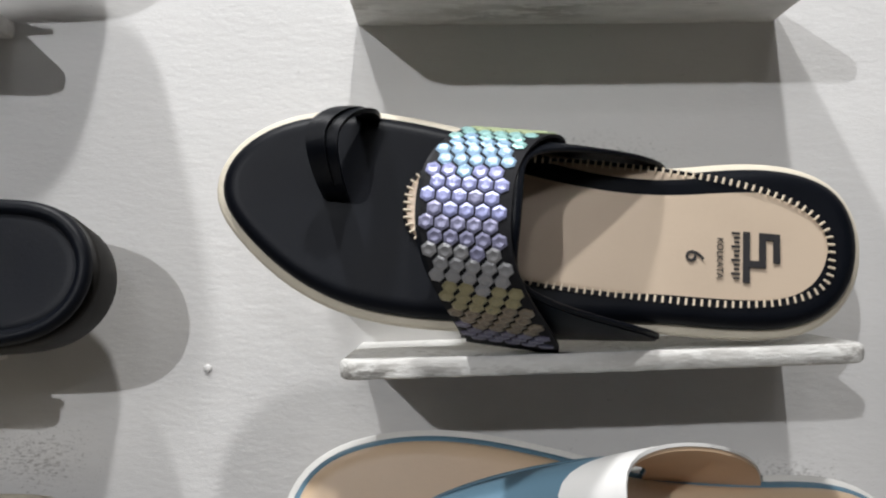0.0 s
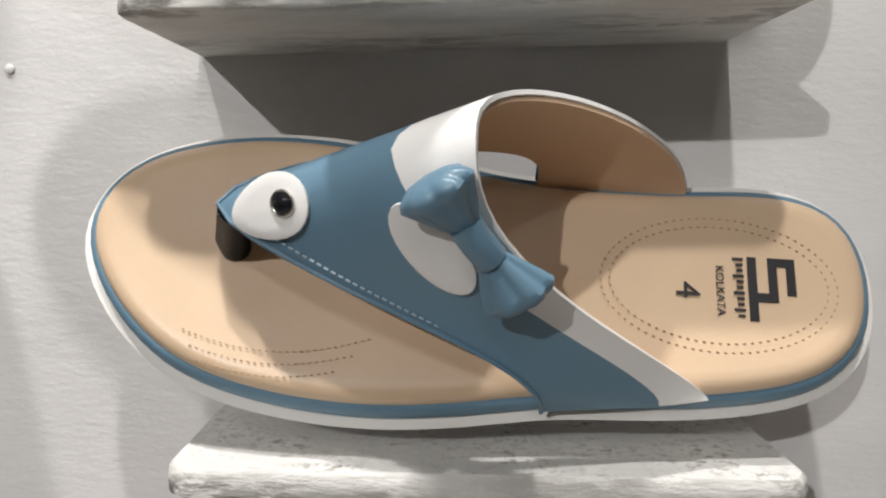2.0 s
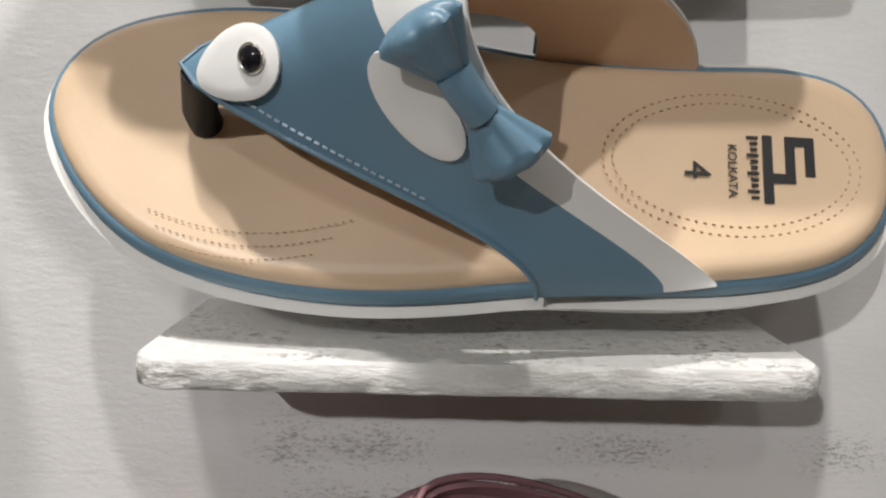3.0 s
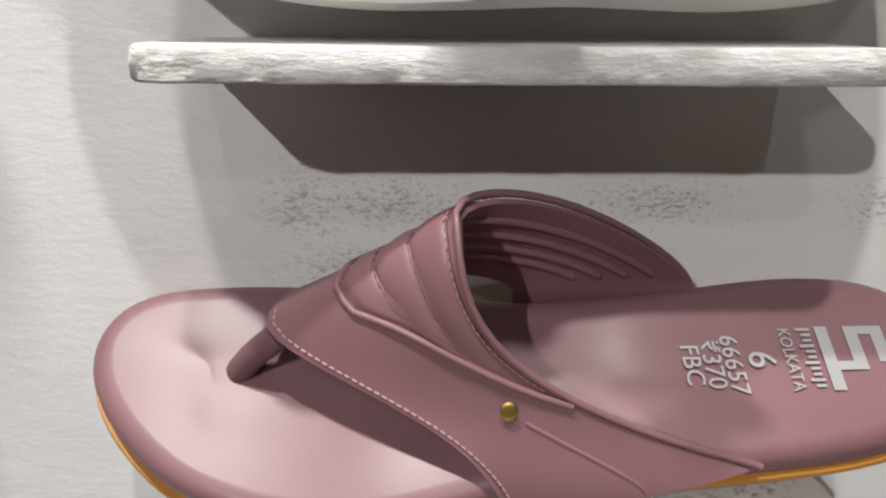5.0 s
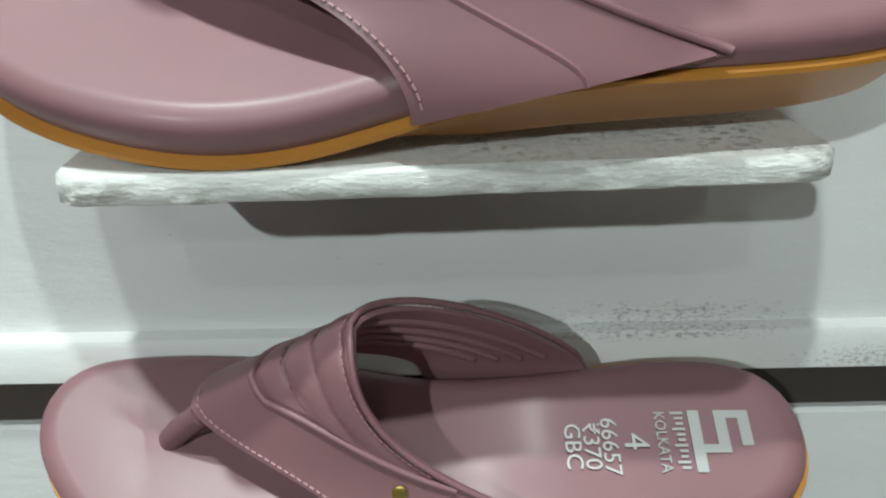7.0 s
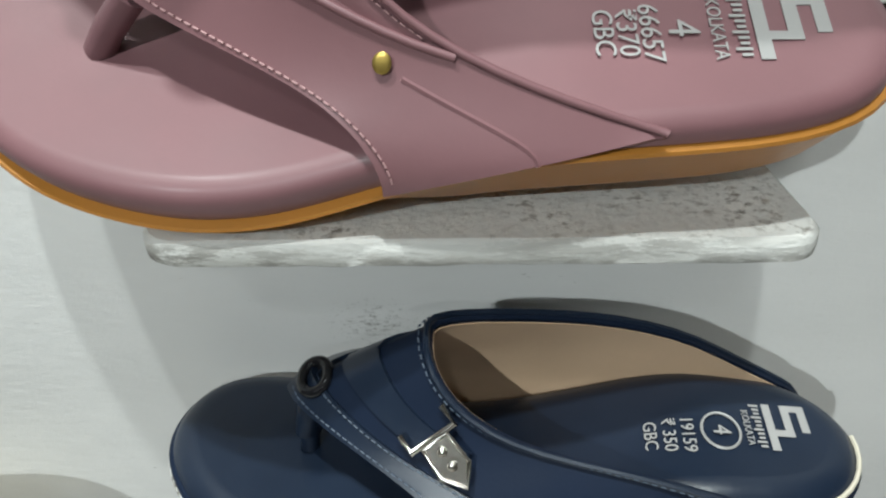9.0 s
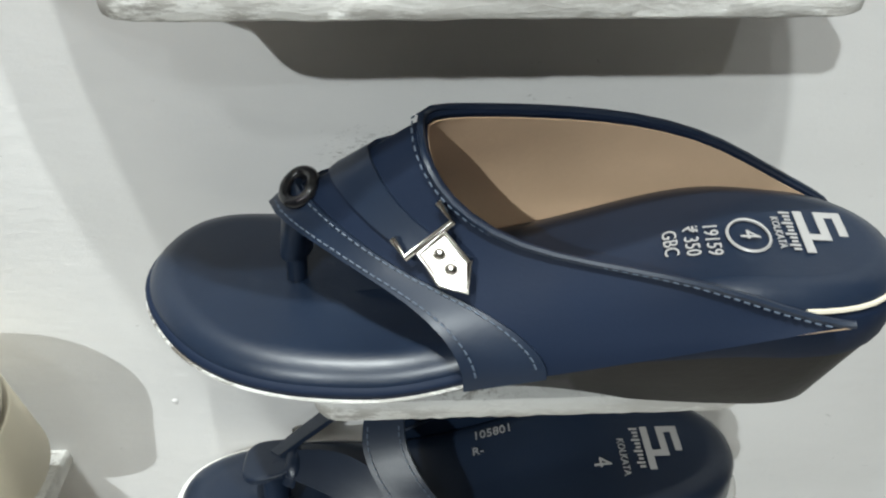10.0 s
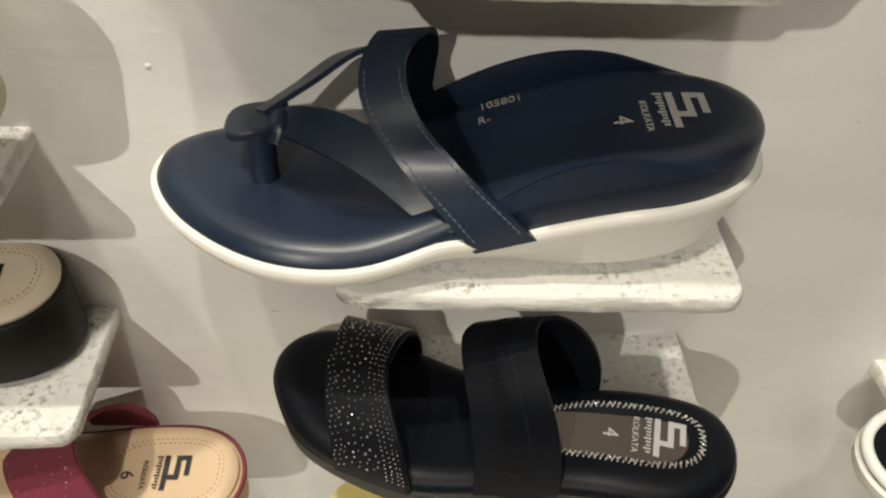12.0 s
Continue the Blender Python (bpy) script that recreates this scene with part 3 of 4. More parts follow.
            if nrm.z < 0 and abs(nrm.y) < 0.5 or nrm.dot(Vector((0, p[1] + 0.006, p[2] + 0.01))) < 0:
                nrm = -nrm
            tb = (ta.cross(nrm)).normalized()
            rot = Matrix((tb, ta, nrm)).transposed()
            # painted sheen: the colour steps along the strap, with a little scatter
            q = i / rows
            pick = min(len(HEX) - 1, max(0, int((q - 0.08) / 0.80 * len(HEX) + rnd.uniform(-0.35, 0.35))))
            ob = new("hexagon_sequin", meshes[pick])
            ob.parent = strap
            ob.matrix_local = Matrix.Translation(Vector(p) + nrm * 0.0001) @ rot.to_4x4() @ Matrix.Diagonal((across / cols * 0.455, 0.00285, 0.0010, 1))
    ra, rb = arch(47, 42, 56, 2, 35, 28, 1.5, n=25, drop=-3), arch(57, 54, 66, 2, 35, 28, 1.5, n=25, drop=-3)
    geo, _ = loft(ra, rb, 6, 0.0018)
    toe = part("toe_ring", geo, BLACK, root, "black leather toe ring")
    part("toe_band", loft(between(ra, rb, 0.28) + [0, 0, 0.0022], between(ra, rb, 0.62) + [0, 0, 0.0022], 3, 0.0013)[0], BLACK, toe)
    return root


hexagon_sandal(stand(-0.0942, 0.3113, 1.5339, 80, -5))


# -- tan and dusty blue thong sandal with a bow
def bow_sandal(at):
    root = thing("sandal", at, "tan thong sandal with dusty blue and white strap and bow", "sandal", "sandals on the wall")
    ring = outline([(0, 2), (3.5, 18), (15, 30), (33, 37), (55, 41), (79, 41), (110, 37), (150, 30), (203, 29), (228, 31), (250, 29), (262, 20), (266, -2), (263, -20), (250, -33), (236, -38), (207, -43),
                    (157, -46), (134, -50), (100, -53), (65, -50), (38, -42), (19, -28), (5, -10)])
    top = lambda u: 0.0
    low = sole_under(top, 0.021, 0.030)
    part("outsole", slab(ring, [(0.003, low), (-0.0025, up(low, 0.002)), (-0.0050, up(top, -0.0100)), (-0.0052, up(top, -0.0088)), (-0.002, up(top, -0.0080))]), WHITE_SOLE, root, "white rubber outsole")
    part("midsole", slab(ring, [(0.0, up(top, -0.0080)), (-0.0018, up(top, -0.006)), (-0.0006, up(top, -0.0022)), (0.0012, up(top, -0.001))]), BLUE, root, "dusty blue wrapped edge")
    part("edge_stitching", stitches(over(inset(ring, -0.0001), up(top, -0.0022), 0), 0.0024, 0.0015, 0.0003, True), THREAD_BLUE, root)
    bed = part("insole", slab(ring, [(0.0015, up(top, -0.002)), (0.0018, up(top, -0.0004)), (0.0034, up(top, 0.0016)), (0.0062, up(top, 0.0026))], lambda u, s: -0.0018 * (1 - s)), TAN, root, "tan leather insole")
    f = lambda u: 0.0014
    oval = np.array([(214.5 + 39 * math.cos(t), -4.5 + 23 * math.sin(t)) for t in np.linspace(0, 2 * math.pi, 73)[:-1]]) * 0.001
    part("oval_stitching", join(stitches(over(oval, up(f, 0.0003)), 0.0026, 0.0009, 0.00026, True), stitches(over(inset(oval, 0.003), up(f, 0.0002)), 0.0026, 0.0009, 0.00026, True)), THREAD_TAN, bed)
    for k in range(3):
        line = [(0.040 + 0.062 * x, -0.026 - 0.011 * math.sin(x * 2.2 + 0.5) - 0.004 * k, 0.0031) for x in np.linspace(0.05 * k, 1 - 0.08 * k, 20)]
        part("toe_stitching", stitches(line, 0.0022, 0.0008, 0.0002), THREAD_TAN, bed)
    mark(0.2320, -0.0045, 0.00085, bed, PRINT_BLACK, f)
    lettering("KOLKATA", 0.0038, (0.2150, -0.0065), bed, PRINT_BLACK, f)
    lettering("4", 0.0115, (0.2040, -0.0070), bed, PRINT_BLACK, f)
    a = arch(157, 57, 154, -47, 28, 31, 1.25, drop=1, sw=0.8, swf=0.42, lean=10)
    b = arch(209, 131, 206, -42, 28, 70, 3.2, drop=2, sw=1.9, pf=1.8, swf=1.35, lean=18)
    lining, _ = loft(a, b, 14, 0.0014)
    upper = part("strap", lining, TAN_LINING, root, "dusty blue strap with white stripe")
    part("blue_panel", loft(a, between(a, b, 0.72), 12, 0.0014, lift=0.0014)[0], BLUE, upper)
    part("white_stripe", loft(between(a, b, 0.715), between(a, b, 1.015), 6, 0.0014, lift=0.0015)[0], WHITE, upper, "white leather stripe")
    n = len(a)
    g = loft(a, b, 14, 0.0014, lift=0.0016)[1]
    part("stitching", stitches(g[n // 4:n // 2 + 1, 1] + [0, 0, 0.0003], 0.0024, 0.0015, 0.00038), THREAD_BLUE, upper)
    part("piping", tube(g[:, 0], 0.0008, 6), BLUE, upper)
    # the thong post
    part("toe_post", tube([(0.053, -0.002, -0.002), (0.054, -0.002, 0.010), (0.060, 0.000, 0.031)], 0.0052, 12, flat=1.0), BLACK, root, "grey-black toe post")
    # white oval patch with a dark rivet near the tip
    mid = n // 2
    p = g[mid - 1, 3]
    nv = Vector(grid_normals(g)[mid - 1, 3])
    nv = nv if nv.z > 0 else -nv
    m = facing(nv)
    pt = disc((0, 0, 0), 1.0, 0.0016, 28, 0.2)
    along_u = Vector((g[mid, 5] - g[mid, 1])).normalized()
    side = nv.cross(along_u).normalized()
    shaped = [tuple(Vector(p) + along_u * (v[0] * 0.0135 - 0.002) + side * (v[1] * 0.0094 * (1.0 + 0.25 * v[0])) + nv * v[2]) for v in pt[0]]
    patch = part("white_patch", (shaped, pt[1]), WHITE, upper, "white leather patch")
    part("rivet", disc(Vector(p) + nv * 0.0012 + along_u * 0.004, 0.0036, 0.0016, 20, 0.6, m), GLOSS_BLACK, patch, "black rivet with metal rim")
    part("rivet_rim", tube([Vector(p) + nv * 0.0022 + along_u * 0.004 + (along_u * math.cos(t) + side * math.sin(t)) * 0.0037 for t in np.linspace(0, 2 * math.pi, 24)[:-1]], 0.0005, 6, True), SILVER, patch)
    # the bow: two folded cones and a knot
    c0 = g[14, 12]
    nb = Vector(grid_normals(g)[14, 12])
    nb = nb if nb.z > 0 or nb.y < 0 else -nb
    dirn = Vector(g[17, 12] - g[11, 12]).normalized()
    cross = nb.cross(dirn).normalized()
    c0 = Vector(c0) + nb * 0.005 + Vector(g[14, 13] - g[14, 11]).normalized() * 0.004
    bow = []
    for sgn in (1, -1):
        rows, cols, vs, fs = 9, 66, [], []
        for i in range(rows):
            x = i / (rows - 1)
            wide = 0.0030 + 0.0086 * x
            for j in range(cols):
                t = 2 * math.pi * j / cols
                fold = 1 - 0.17 * abs(math.cos(3.5 * t)) ** 4 * (1 - 0.3 * x)
                vs.append(tuple(c0 + dirn * sgn * (0.003 + 0.0155 * x) + cross * math.cos(t) * wide * fold + nb * (math.sin(t) * wide * fold * 0.62 + 0.001 * x)))
        for i in range(rows - 1):
            for j in range(cols):
                q, r = i * cols + j, i * cols + (j + 1) % cols
                fs.append((q, r, r + cols, q + cols))
        for x in (0.45, 0.75, 0.93):
            k = len(vs) - cols
            base = [Vector(q) for q in vs[(rows - 1) * cols:rows * cols]]
            c1 = sum(base, Vector()) / cols
            for q in base:
                vs.append(tuple(c1 + (q - c1) * math.sqrt(1 - x * x) + dirn * sgn * 0.0044 * x))
            for j in range(cols):
                fs.append((k + j, k + (j + 1) % cols, k + cols + (j + 1) % cols, k + cols + j))
        fs.append(tuple(range(len(vs) - cols, len(vs))))
        fs.append(tuple(range(cols - 1, -1, -1)))
        bow.append((vs, fs))
    bowpart = part("bow", bow[0], BLUE, upper, "folded dusty blue leather bow")
    part("bow_loop", bow[1], BLUE, bowpart)
    part("knot", tube([c0 - dirn * 0.006, c0 - dirn * 0.002 + nb * 0.0006, c0 + dirn * 0.002 + nb * 0.0006, c0 + dirn * 0.006], 0.0047, 14), BLUE, bowpart)
    pt = disc((0, 0, 0), 1.0, 0.0012, 28, 0.1)
    pc = Vector(g[14, 9])
    part("white_oval", ([tuple(pc + dirn * (v[0] * 0.017) + cross * (v[1] * 0.0085) + nb * (v[2] + 0.0004)) for v in pt[0]], pt[1]), WHITE, upper, "white stitched oval under the bow")
    return root


bow_sandal(stand(-0.0675, 0.337, 1.3938, 65, -3.5))


# -- mauve quilted thong sandal on an amber wedge
def quilted_sandal(at, size_text, code, label):
    root = thing("sandal", at, label, "sandal", "sandals on the wall")
    ring = outline([(0, 0), (3, 17), (15, 26), (31, 28.5), (50, 29), (63, 29), (110, 25), (150, 21), (207, 26), (238, 30), (258, 30), (271, 23), (278, 0), (271, -22), (252, -33), (217, -37), (170, -41),
                    (140, -47), (107, -57), (82, -59), (58, -54), (37, -45.5), (18, -30), (4, -12)])
    top = lambda u: 0.0
    low = sole_under(top, 0.013, 0.030, 0.10, 0.17)
    side = lambda u: -0.0095 + 0.005 * smooth(0.13, 0.20, u)
    part("sole", slab(ring, [(0.008, low), (0.0045, up(low, 0.002)), (-0.0008, up(side, -0.0024)), (-0.0018, up(side, -0.0006)), (-0.0012, up(side, 0.0006)), (0.002, up(side, 0.0008))]), AMBER, root, "amber rubber wedge sole")
    bed = part("footbed", slab(ring, [(0.0020, up(side, -0.0004)), (0.0016, up(side, 0.001)), (0.0004, up(top, -0.0030)), (0.0010, up(top, 0.0006)), (0.0026, up(top, 0.0030)), (0.0058, up(top, 0.0044))], lambda u, s: -0.0016 * (1 - s)), MAUVE, root, "glossy mauve padded footbed")
    f = lambda u: 0.0036
    mark(0.2520, -0.0020, 0.00085, bed, PRINT_SILVER, f)
    lettering("KOLKATA", 0.0048, (0.2360, -0.0030), bed, PRINT_SILVER, f)
    lettering(size_text, 0.0125, (0.2270, -0.0030), bed, PRINT_SILVER, f)
    lettering("66657", 0.0082, (0.2180, -0.0045), bed, PRINT_SILVER, f)
    lettering("\u20b9370", 0.0082, (0.2115, -0.0045), bed, PRINT_SILVER, f)
    lettering(code, 0.0082, (0.2050, -0.0045), bed, PRINT_SILVER, f)
    a = arch(140, 67, 150, -49, 21, 23, 1.2, drop=5, sw=0.8, swf=0.42, lean=12, pf=2.0)
    b = arch(219, 126, 214, -36, 26, 64, 4.4, drop=1, sw=2.25, pf=1.5, swf=1.9, lean=13)
    lining, g = loft(a, b, 16, 0.0016)
    upper = part("strap", lining, MAUVE, root, "mauve leather strap with quilted panel")
    # the quilted panel narrows to a point on the near side, where its piping meets the back edge
    n = len(a)
    front = np.array([0.94 - 0.56 * min(1, max(0, (i - 8) / 10)) ** 0.9 for i in range(n)])[:, None]
    c, c2 = between(a, b, front), between(a, b, 0.94)
    k0 = 9
    s0 = lambda t: front[min(n - 1, k0 + int(round(t * (n - 1 - k0)))), 0]
    rib = lambda s, t: (s0(t) + (0.94 - s0(t)) * s - 0.38) / 0.56
    quilt = lambda s, t: 0.0016 * abs(math.sin(math.pi * 3 * rib(s, t))) ** 0.5 * min(1, 6 * t, 6 * (1 - t), 0.15 + 8 * s * (0.94 - s0(t)) / 0.56)
    part("quilted_panel", loft(c[k0:], c2[k0:], 36, 0.0016, puff=quilt, lift=0.0012)[0], MAUVE, upper, "quilted padded panel")
    part("front_band", loft(a - [0.0008, 0, 0], between(a, b, np.minimum(0.97, front + 0.015)), 12, 0.0018, lift=0.0016)[0], MAUVE, upper, "smooth front band")
    wire = loft(c, between(a, b, 1.02), 6, 0.0032, lift=0.0004)[1]
    part("piping", tube(wire[k0 - 1:, 0], 0.0012, 8), MAUVE, upper)
    part("piping", tube(loft(a, b, 16, 0.0030, lift=0.0004)[1][:, 16], 0.0012, 8), MAUVE, upper)
    for r in (0.42, 0.56, 0.70, 0.84):
        part("lining_rib", tube(between(a, b, r)[21:37] + [0, 0, 0.0004], 0.0015, 8), MAUVE, upper)
    gg = loft(a, b, 32, 0.0018, lift=0.0018)[1]
    part("stitching", stitches(gg[1:n // 2 + 2, 1] + [0, 0, 0.0004], 0.0026, 0.0017, 0.00038), THREAD_ROSE, upper)
    for col, r0 in ((18, 15), (24, 12)):
        part("stitching", stitches(gg[r0:34, col] + [0, 0, 0.0002], 0.0030, 0.0018, 0.00022), MAUVE_DARK, upper)
    part("stitching", stitches(gg[9:30, 30] + [0, 0, 0.0002], 0.0028, 0.0018, 0.00020), THREAD_ROSE, upper)
    p = gg[9, 19]
    nv = Vector(grid_normals(gg)[9, 19])
    nv = nv if nv.z > 0 or nv.y < 0 else -nv
    part("stud", disc(Vector(p) + nv * 0.0010, 0.0028, 0.0006, 22, 0.15, facing(nv)), BRASS, upper, "round brass stud")
    part("toe_post", tube([(0.052, -0.006, 0.002), (0.058, -0.005, 0.011), (0.068, -0.004, 0.023)], 0.0046, 12), MAUVE_DARK, root)
    part("side_tab", tube(loft(a, b, 16, 0.0030)[1][0:9, 9], 0.0009, 6), MAUVE, upper)
    # the wedge lifts the heel and lets the shoe curve towards the room
    for ob in root.children_recursive:
        for vert in ob.data.vertices:
            u, v, w = vert.co
            s = smooth(0.09, 0.205, u)
            vert.co = (u - 0.009 * s + 0.013 * smooth(0.23, 0.28, u), v - 0.011 * s, w + 0.016 * s)
    return root


quilted_sandal(stand(-0.0700, 0.3473, 1.2184, 38, 0), "6", "FBC", "mauve quilted thong sandal with silver print and amber sole")
small = quilted_sandal(stand(-0.0700, 0.3493, 1.0626, 32, -1) @ Matrix.Scale(0.960, 4), "4", "GBC", "smaller mauve quilted thong sandal with creased footbed")


# -- navy mule with a silver buckle
def buckle_mule(at):
    root = thing("mule", at, "navy leather toe-post mule with silver buckle and black sole", "mule", "sandals on the wall")
    ring = outline([(-2, 3), (-1, 21), (9, 37), (24, 42), (39, 43), (70, 40), (110, 32), (150, 28), (190, 29), (228, 25), (244, 10), (247, -4), (240, -20), (228, -29), (190, -33), (150, -34), (121, -37), (94, -41), (58, -42), (33, -35), (11, -18)])
    top = flat_top(0.0, 0.033, 0.085, 0.20)
    low = lambda u: -0.019 + 0.004 * math.sin(min(1, max(0, (u - 0.09) / 0.08)) * math.pi) - 0.002 * smooth(0.1, 0.2, u)
    skirt = lambda u: top(u) - 0.0035 - 0.012 * smooth(0.105, 0.19, u)
    sole = part("sole", slab(ring, [(0.016, low), (0.011, up(low, 0.0015)), (0.0005, up(skirt, -0.002)), (0.001, skirt), (0.003, skirt)]), BLACK_SOLE, root, "black rubber wedge sole")
    part("quarter", slab(ring, [(0.0, up(skirt, -0.002)), (-0.0004, skirt), (-0.0004, up(top, -0.003)), (0.001, up(top, -0.0015))]), NAVY_MATT, root, "matt navy heel cover")
    part("welt", tube(edge_path(ring, -0.0004, up(top, -0.0058), 80, 113), 0.0006, 6), CHIP, sole, "thin worn pale welt")
    bed = part("footbed", slab(ring, [(0.0015, up(top, -0.005)), (0.0008, up(top, -0.003)), (0.002, up(top, -0.0002)), (0.005, up(top, 0.0028)), (0.010, up(top, 0.0046))], lambda u, s: -0.002 * (1 - s)), NAVY, root, "navy padded footbed")
    f = up(top, 0.0038)
    mark(0.2215, 0.0005, 0.00075, bed, PRINT_SILVER, f)
    lettering("KOLKATA", 0.0033, (0.2085, -0.0010), bed, PRINT_SILVER, f)
    lettering("4", 0.0085, (0.1995, -0.0030), bed, PRINT_SILVER, f)
    part("printed_ring", tube([(0.1995 + 0.0062 * math.cos(t), -0.003 + 0.0075 * math.sin(t), f(0.1995 + 0.006 * math.cos(t)) + 0.0003) for t in np.linspace(0, 2 * math.pi, 30)[:-1]], 0.0005, 5, True), PRINT_SILVER, bed)
    lettering("19159", 0.0060, (0.1885, -0.0050), bed, PRINT_SILVER, f)
    lettering("\u20b9 350", 0.0060, (0.1825, -0.0050), bed, PRINT_SILVER, f)
    lettering("GBC", 0.0060, (0.1765, -0.0050), bed, PRINT_SILVER, f)
    part("heel_rim", tube(edge_path(ring, 0.0012, up(top, 0.0), 56, 68), 0.0008, 6), CREAM, bed, "worn pale edge at the heel")
    a = arch(118, 53, 86, -41, 34, 33, 1.2, top, drop=2, sw=0.8, swf=0.5, lean=7)
    b = arch(223, 103, 232, -33.5, 21, 66, 3.3, top, drop=1.5, sw=2.8, pf=1.7, swf=2.3, lean=9)
    lining, g = loft(a, b, 18, 0.0016)
    upper = part("upper", lining, NAVY_MATT, root, "navy upper with beige lining")
    part("lining", loft(between(a, b, 0.05) - [0, 0, 0.0004], between(a, b, 0.995) - [0, 0, 0.0004], 16, 0.0004, lift=-0.0010)[0], TAN_LINING, upper, "beige inner lining")
    part("front_strip", loft(a - [0.001, 0, 0], between(a, b, 0.22), 7, 0.0016, lift=0.0016)[0], NAVY, upper, "satin navy front strip")
    part("second_strip", loft(between(a, b, 0.40)[11:], between(a, b, 0.66)[11:], 6, 0.0014, lift=0.0016)[0], NAVY, upper)
    gg = loft(a, b, 36, 0.0017, lift=0.0018)[1]
    n = len(a)
    part("stitching", stitches(gg[1:n // 2 + 1, 1] + [0, 0, 0.0003], 0.0026, 0.0017, 0.00034), THREAD_NAVY, upper)
    part("stitching", stitches(gg[1:n // 2 + 1, 7] + [0, 0, 0.0003], 0.0026, 0.0017, 0.00034), THREAD_NAVY, upper)
    part("stitching", stitches(gg[:, 34], 0.0028, 0.0016, 0.0003), THREAD_NAVY, upper)
    part("edge_binding", tube(gg[:, 36] - [0, 0, 0.001], 0.0012, 7), NAVY, upper)
    # toe post and the ring on the tip
    part("toe_post", tube([(0.055, 0.004, 0.0), (0.056, 0.004, 0.012), (0.060, 0.003, 0.034)], 0.0036, 12), NAVY, root)
    tip = Vector(gg[n // 2, 8]) - Vector((0, 0, 0.003))
    nv = Vector((-0.35, -0.30, 0.9)).normalized()
    e1 = nv.cross(Vector((0, 1, 0))).normalized()
    e2 = nv.cross(e1)
    eye = part("eyelet", tube([tip + nv * 0.002 + (e1 * math.cos(t) * 0.0052 + e2 * math.sin(t) * 0.0060) for t in np.linspace(0, 2 * math.pi, 26)[:-1]], 0.0021, 10, True), GLOSS_BLACK, upper, "black enamel ring")
    part("tip_fold", tube([tip + Vector((0.002, 0.001, 0.001)), tip + Vector((-0.003, -0.001, -0.008)), Vector((0.057, 0.003, 0.016))], 0.0068, 14, flat=0.7), NAVY, upper)
    part("eyelet_disc", disc(tip - nv * 0.0004, 0.0055, 0.0014, 22, 0.2, facing(nv)), BLACK_LINING, eye)
    # buckle: a bar with two prongs and a pointed studded plate
    p = Vector(gg[12, 21])
    nn = Vector(grid_normals(gg)[11, 22])
    nn = nn if nn.y < 0 or nn.z > 0 else -nn
    ex = Vector((gg[12, 27] - gg[12, 15])).normalized()
    ey = nn.cross(ex).normalized()
    if Vector(gg[8, 20] - gg[16, 20]).dot(ey) < 0:
        ey = -ey
    ex, ey = (ex * math.cos(0.3) - ey * math.sin(0.3)), (ey * math.cos(0.3) + ex * math.sin(0.3))

    def plate(pts, h0, h1, ins=0.0):
        k = len(pts)
        c = np.mean(pts, 0)
        vs = [tuple(p + ex * x + ey * y + nn * h) for h, s in ((h0, 1.0), (h1 - 0.0004, 1.0), (h1, 0.9)) for x, y in [c + (np.array(q) - c) * s for q in pts]]
        fs = [tuple(range(k - 1, -1, -1)), tuple(range(2 * k, 3 * k))] + [(r * k + i, r * k + (i + 1) % k, r * k + k + (i + 1) % k, r * k + k + i) for r in (0, 1) for i in range(k)]
        return vs, fs

    mm = lambda *q: [(x * 0.001, y * 0.001) for x, y in q]
    shape = mm((-5, -3), (5, -3), (5.6, 8), (0, 15), (-5.6, 8))
    buckle = part("buckle", plate(shape, 0.0012, 0.0030), SILVER, upper, "silver buckle plate with two studs", smooth=False)
    part("buckle_rim", tube([p + ex * x + ey * y + nn * 0.0031 for x, y in shape], 0.0009, 8, True), SILVER, buckle)
    part("buckle_bar", tube([p + ex * x + ey * y + nn * 0.0026 for x, y in mm((-8.6, -11), (-8.8, -4), (8.8, -4), (8.6, -11))], 0.0013, 8), SILVER, buckle)
    for y in (0.001, 0.0065):
        part("buckle_stud", disc(p + ey * y + nn * 0.0030, 0.0017, 0.0010, 16, 0.6, facing(nn)), SILVER, buckle)
    return root


buckle_mule(stand(-0.0298, 0.3399, 0.9068, 5, -8))


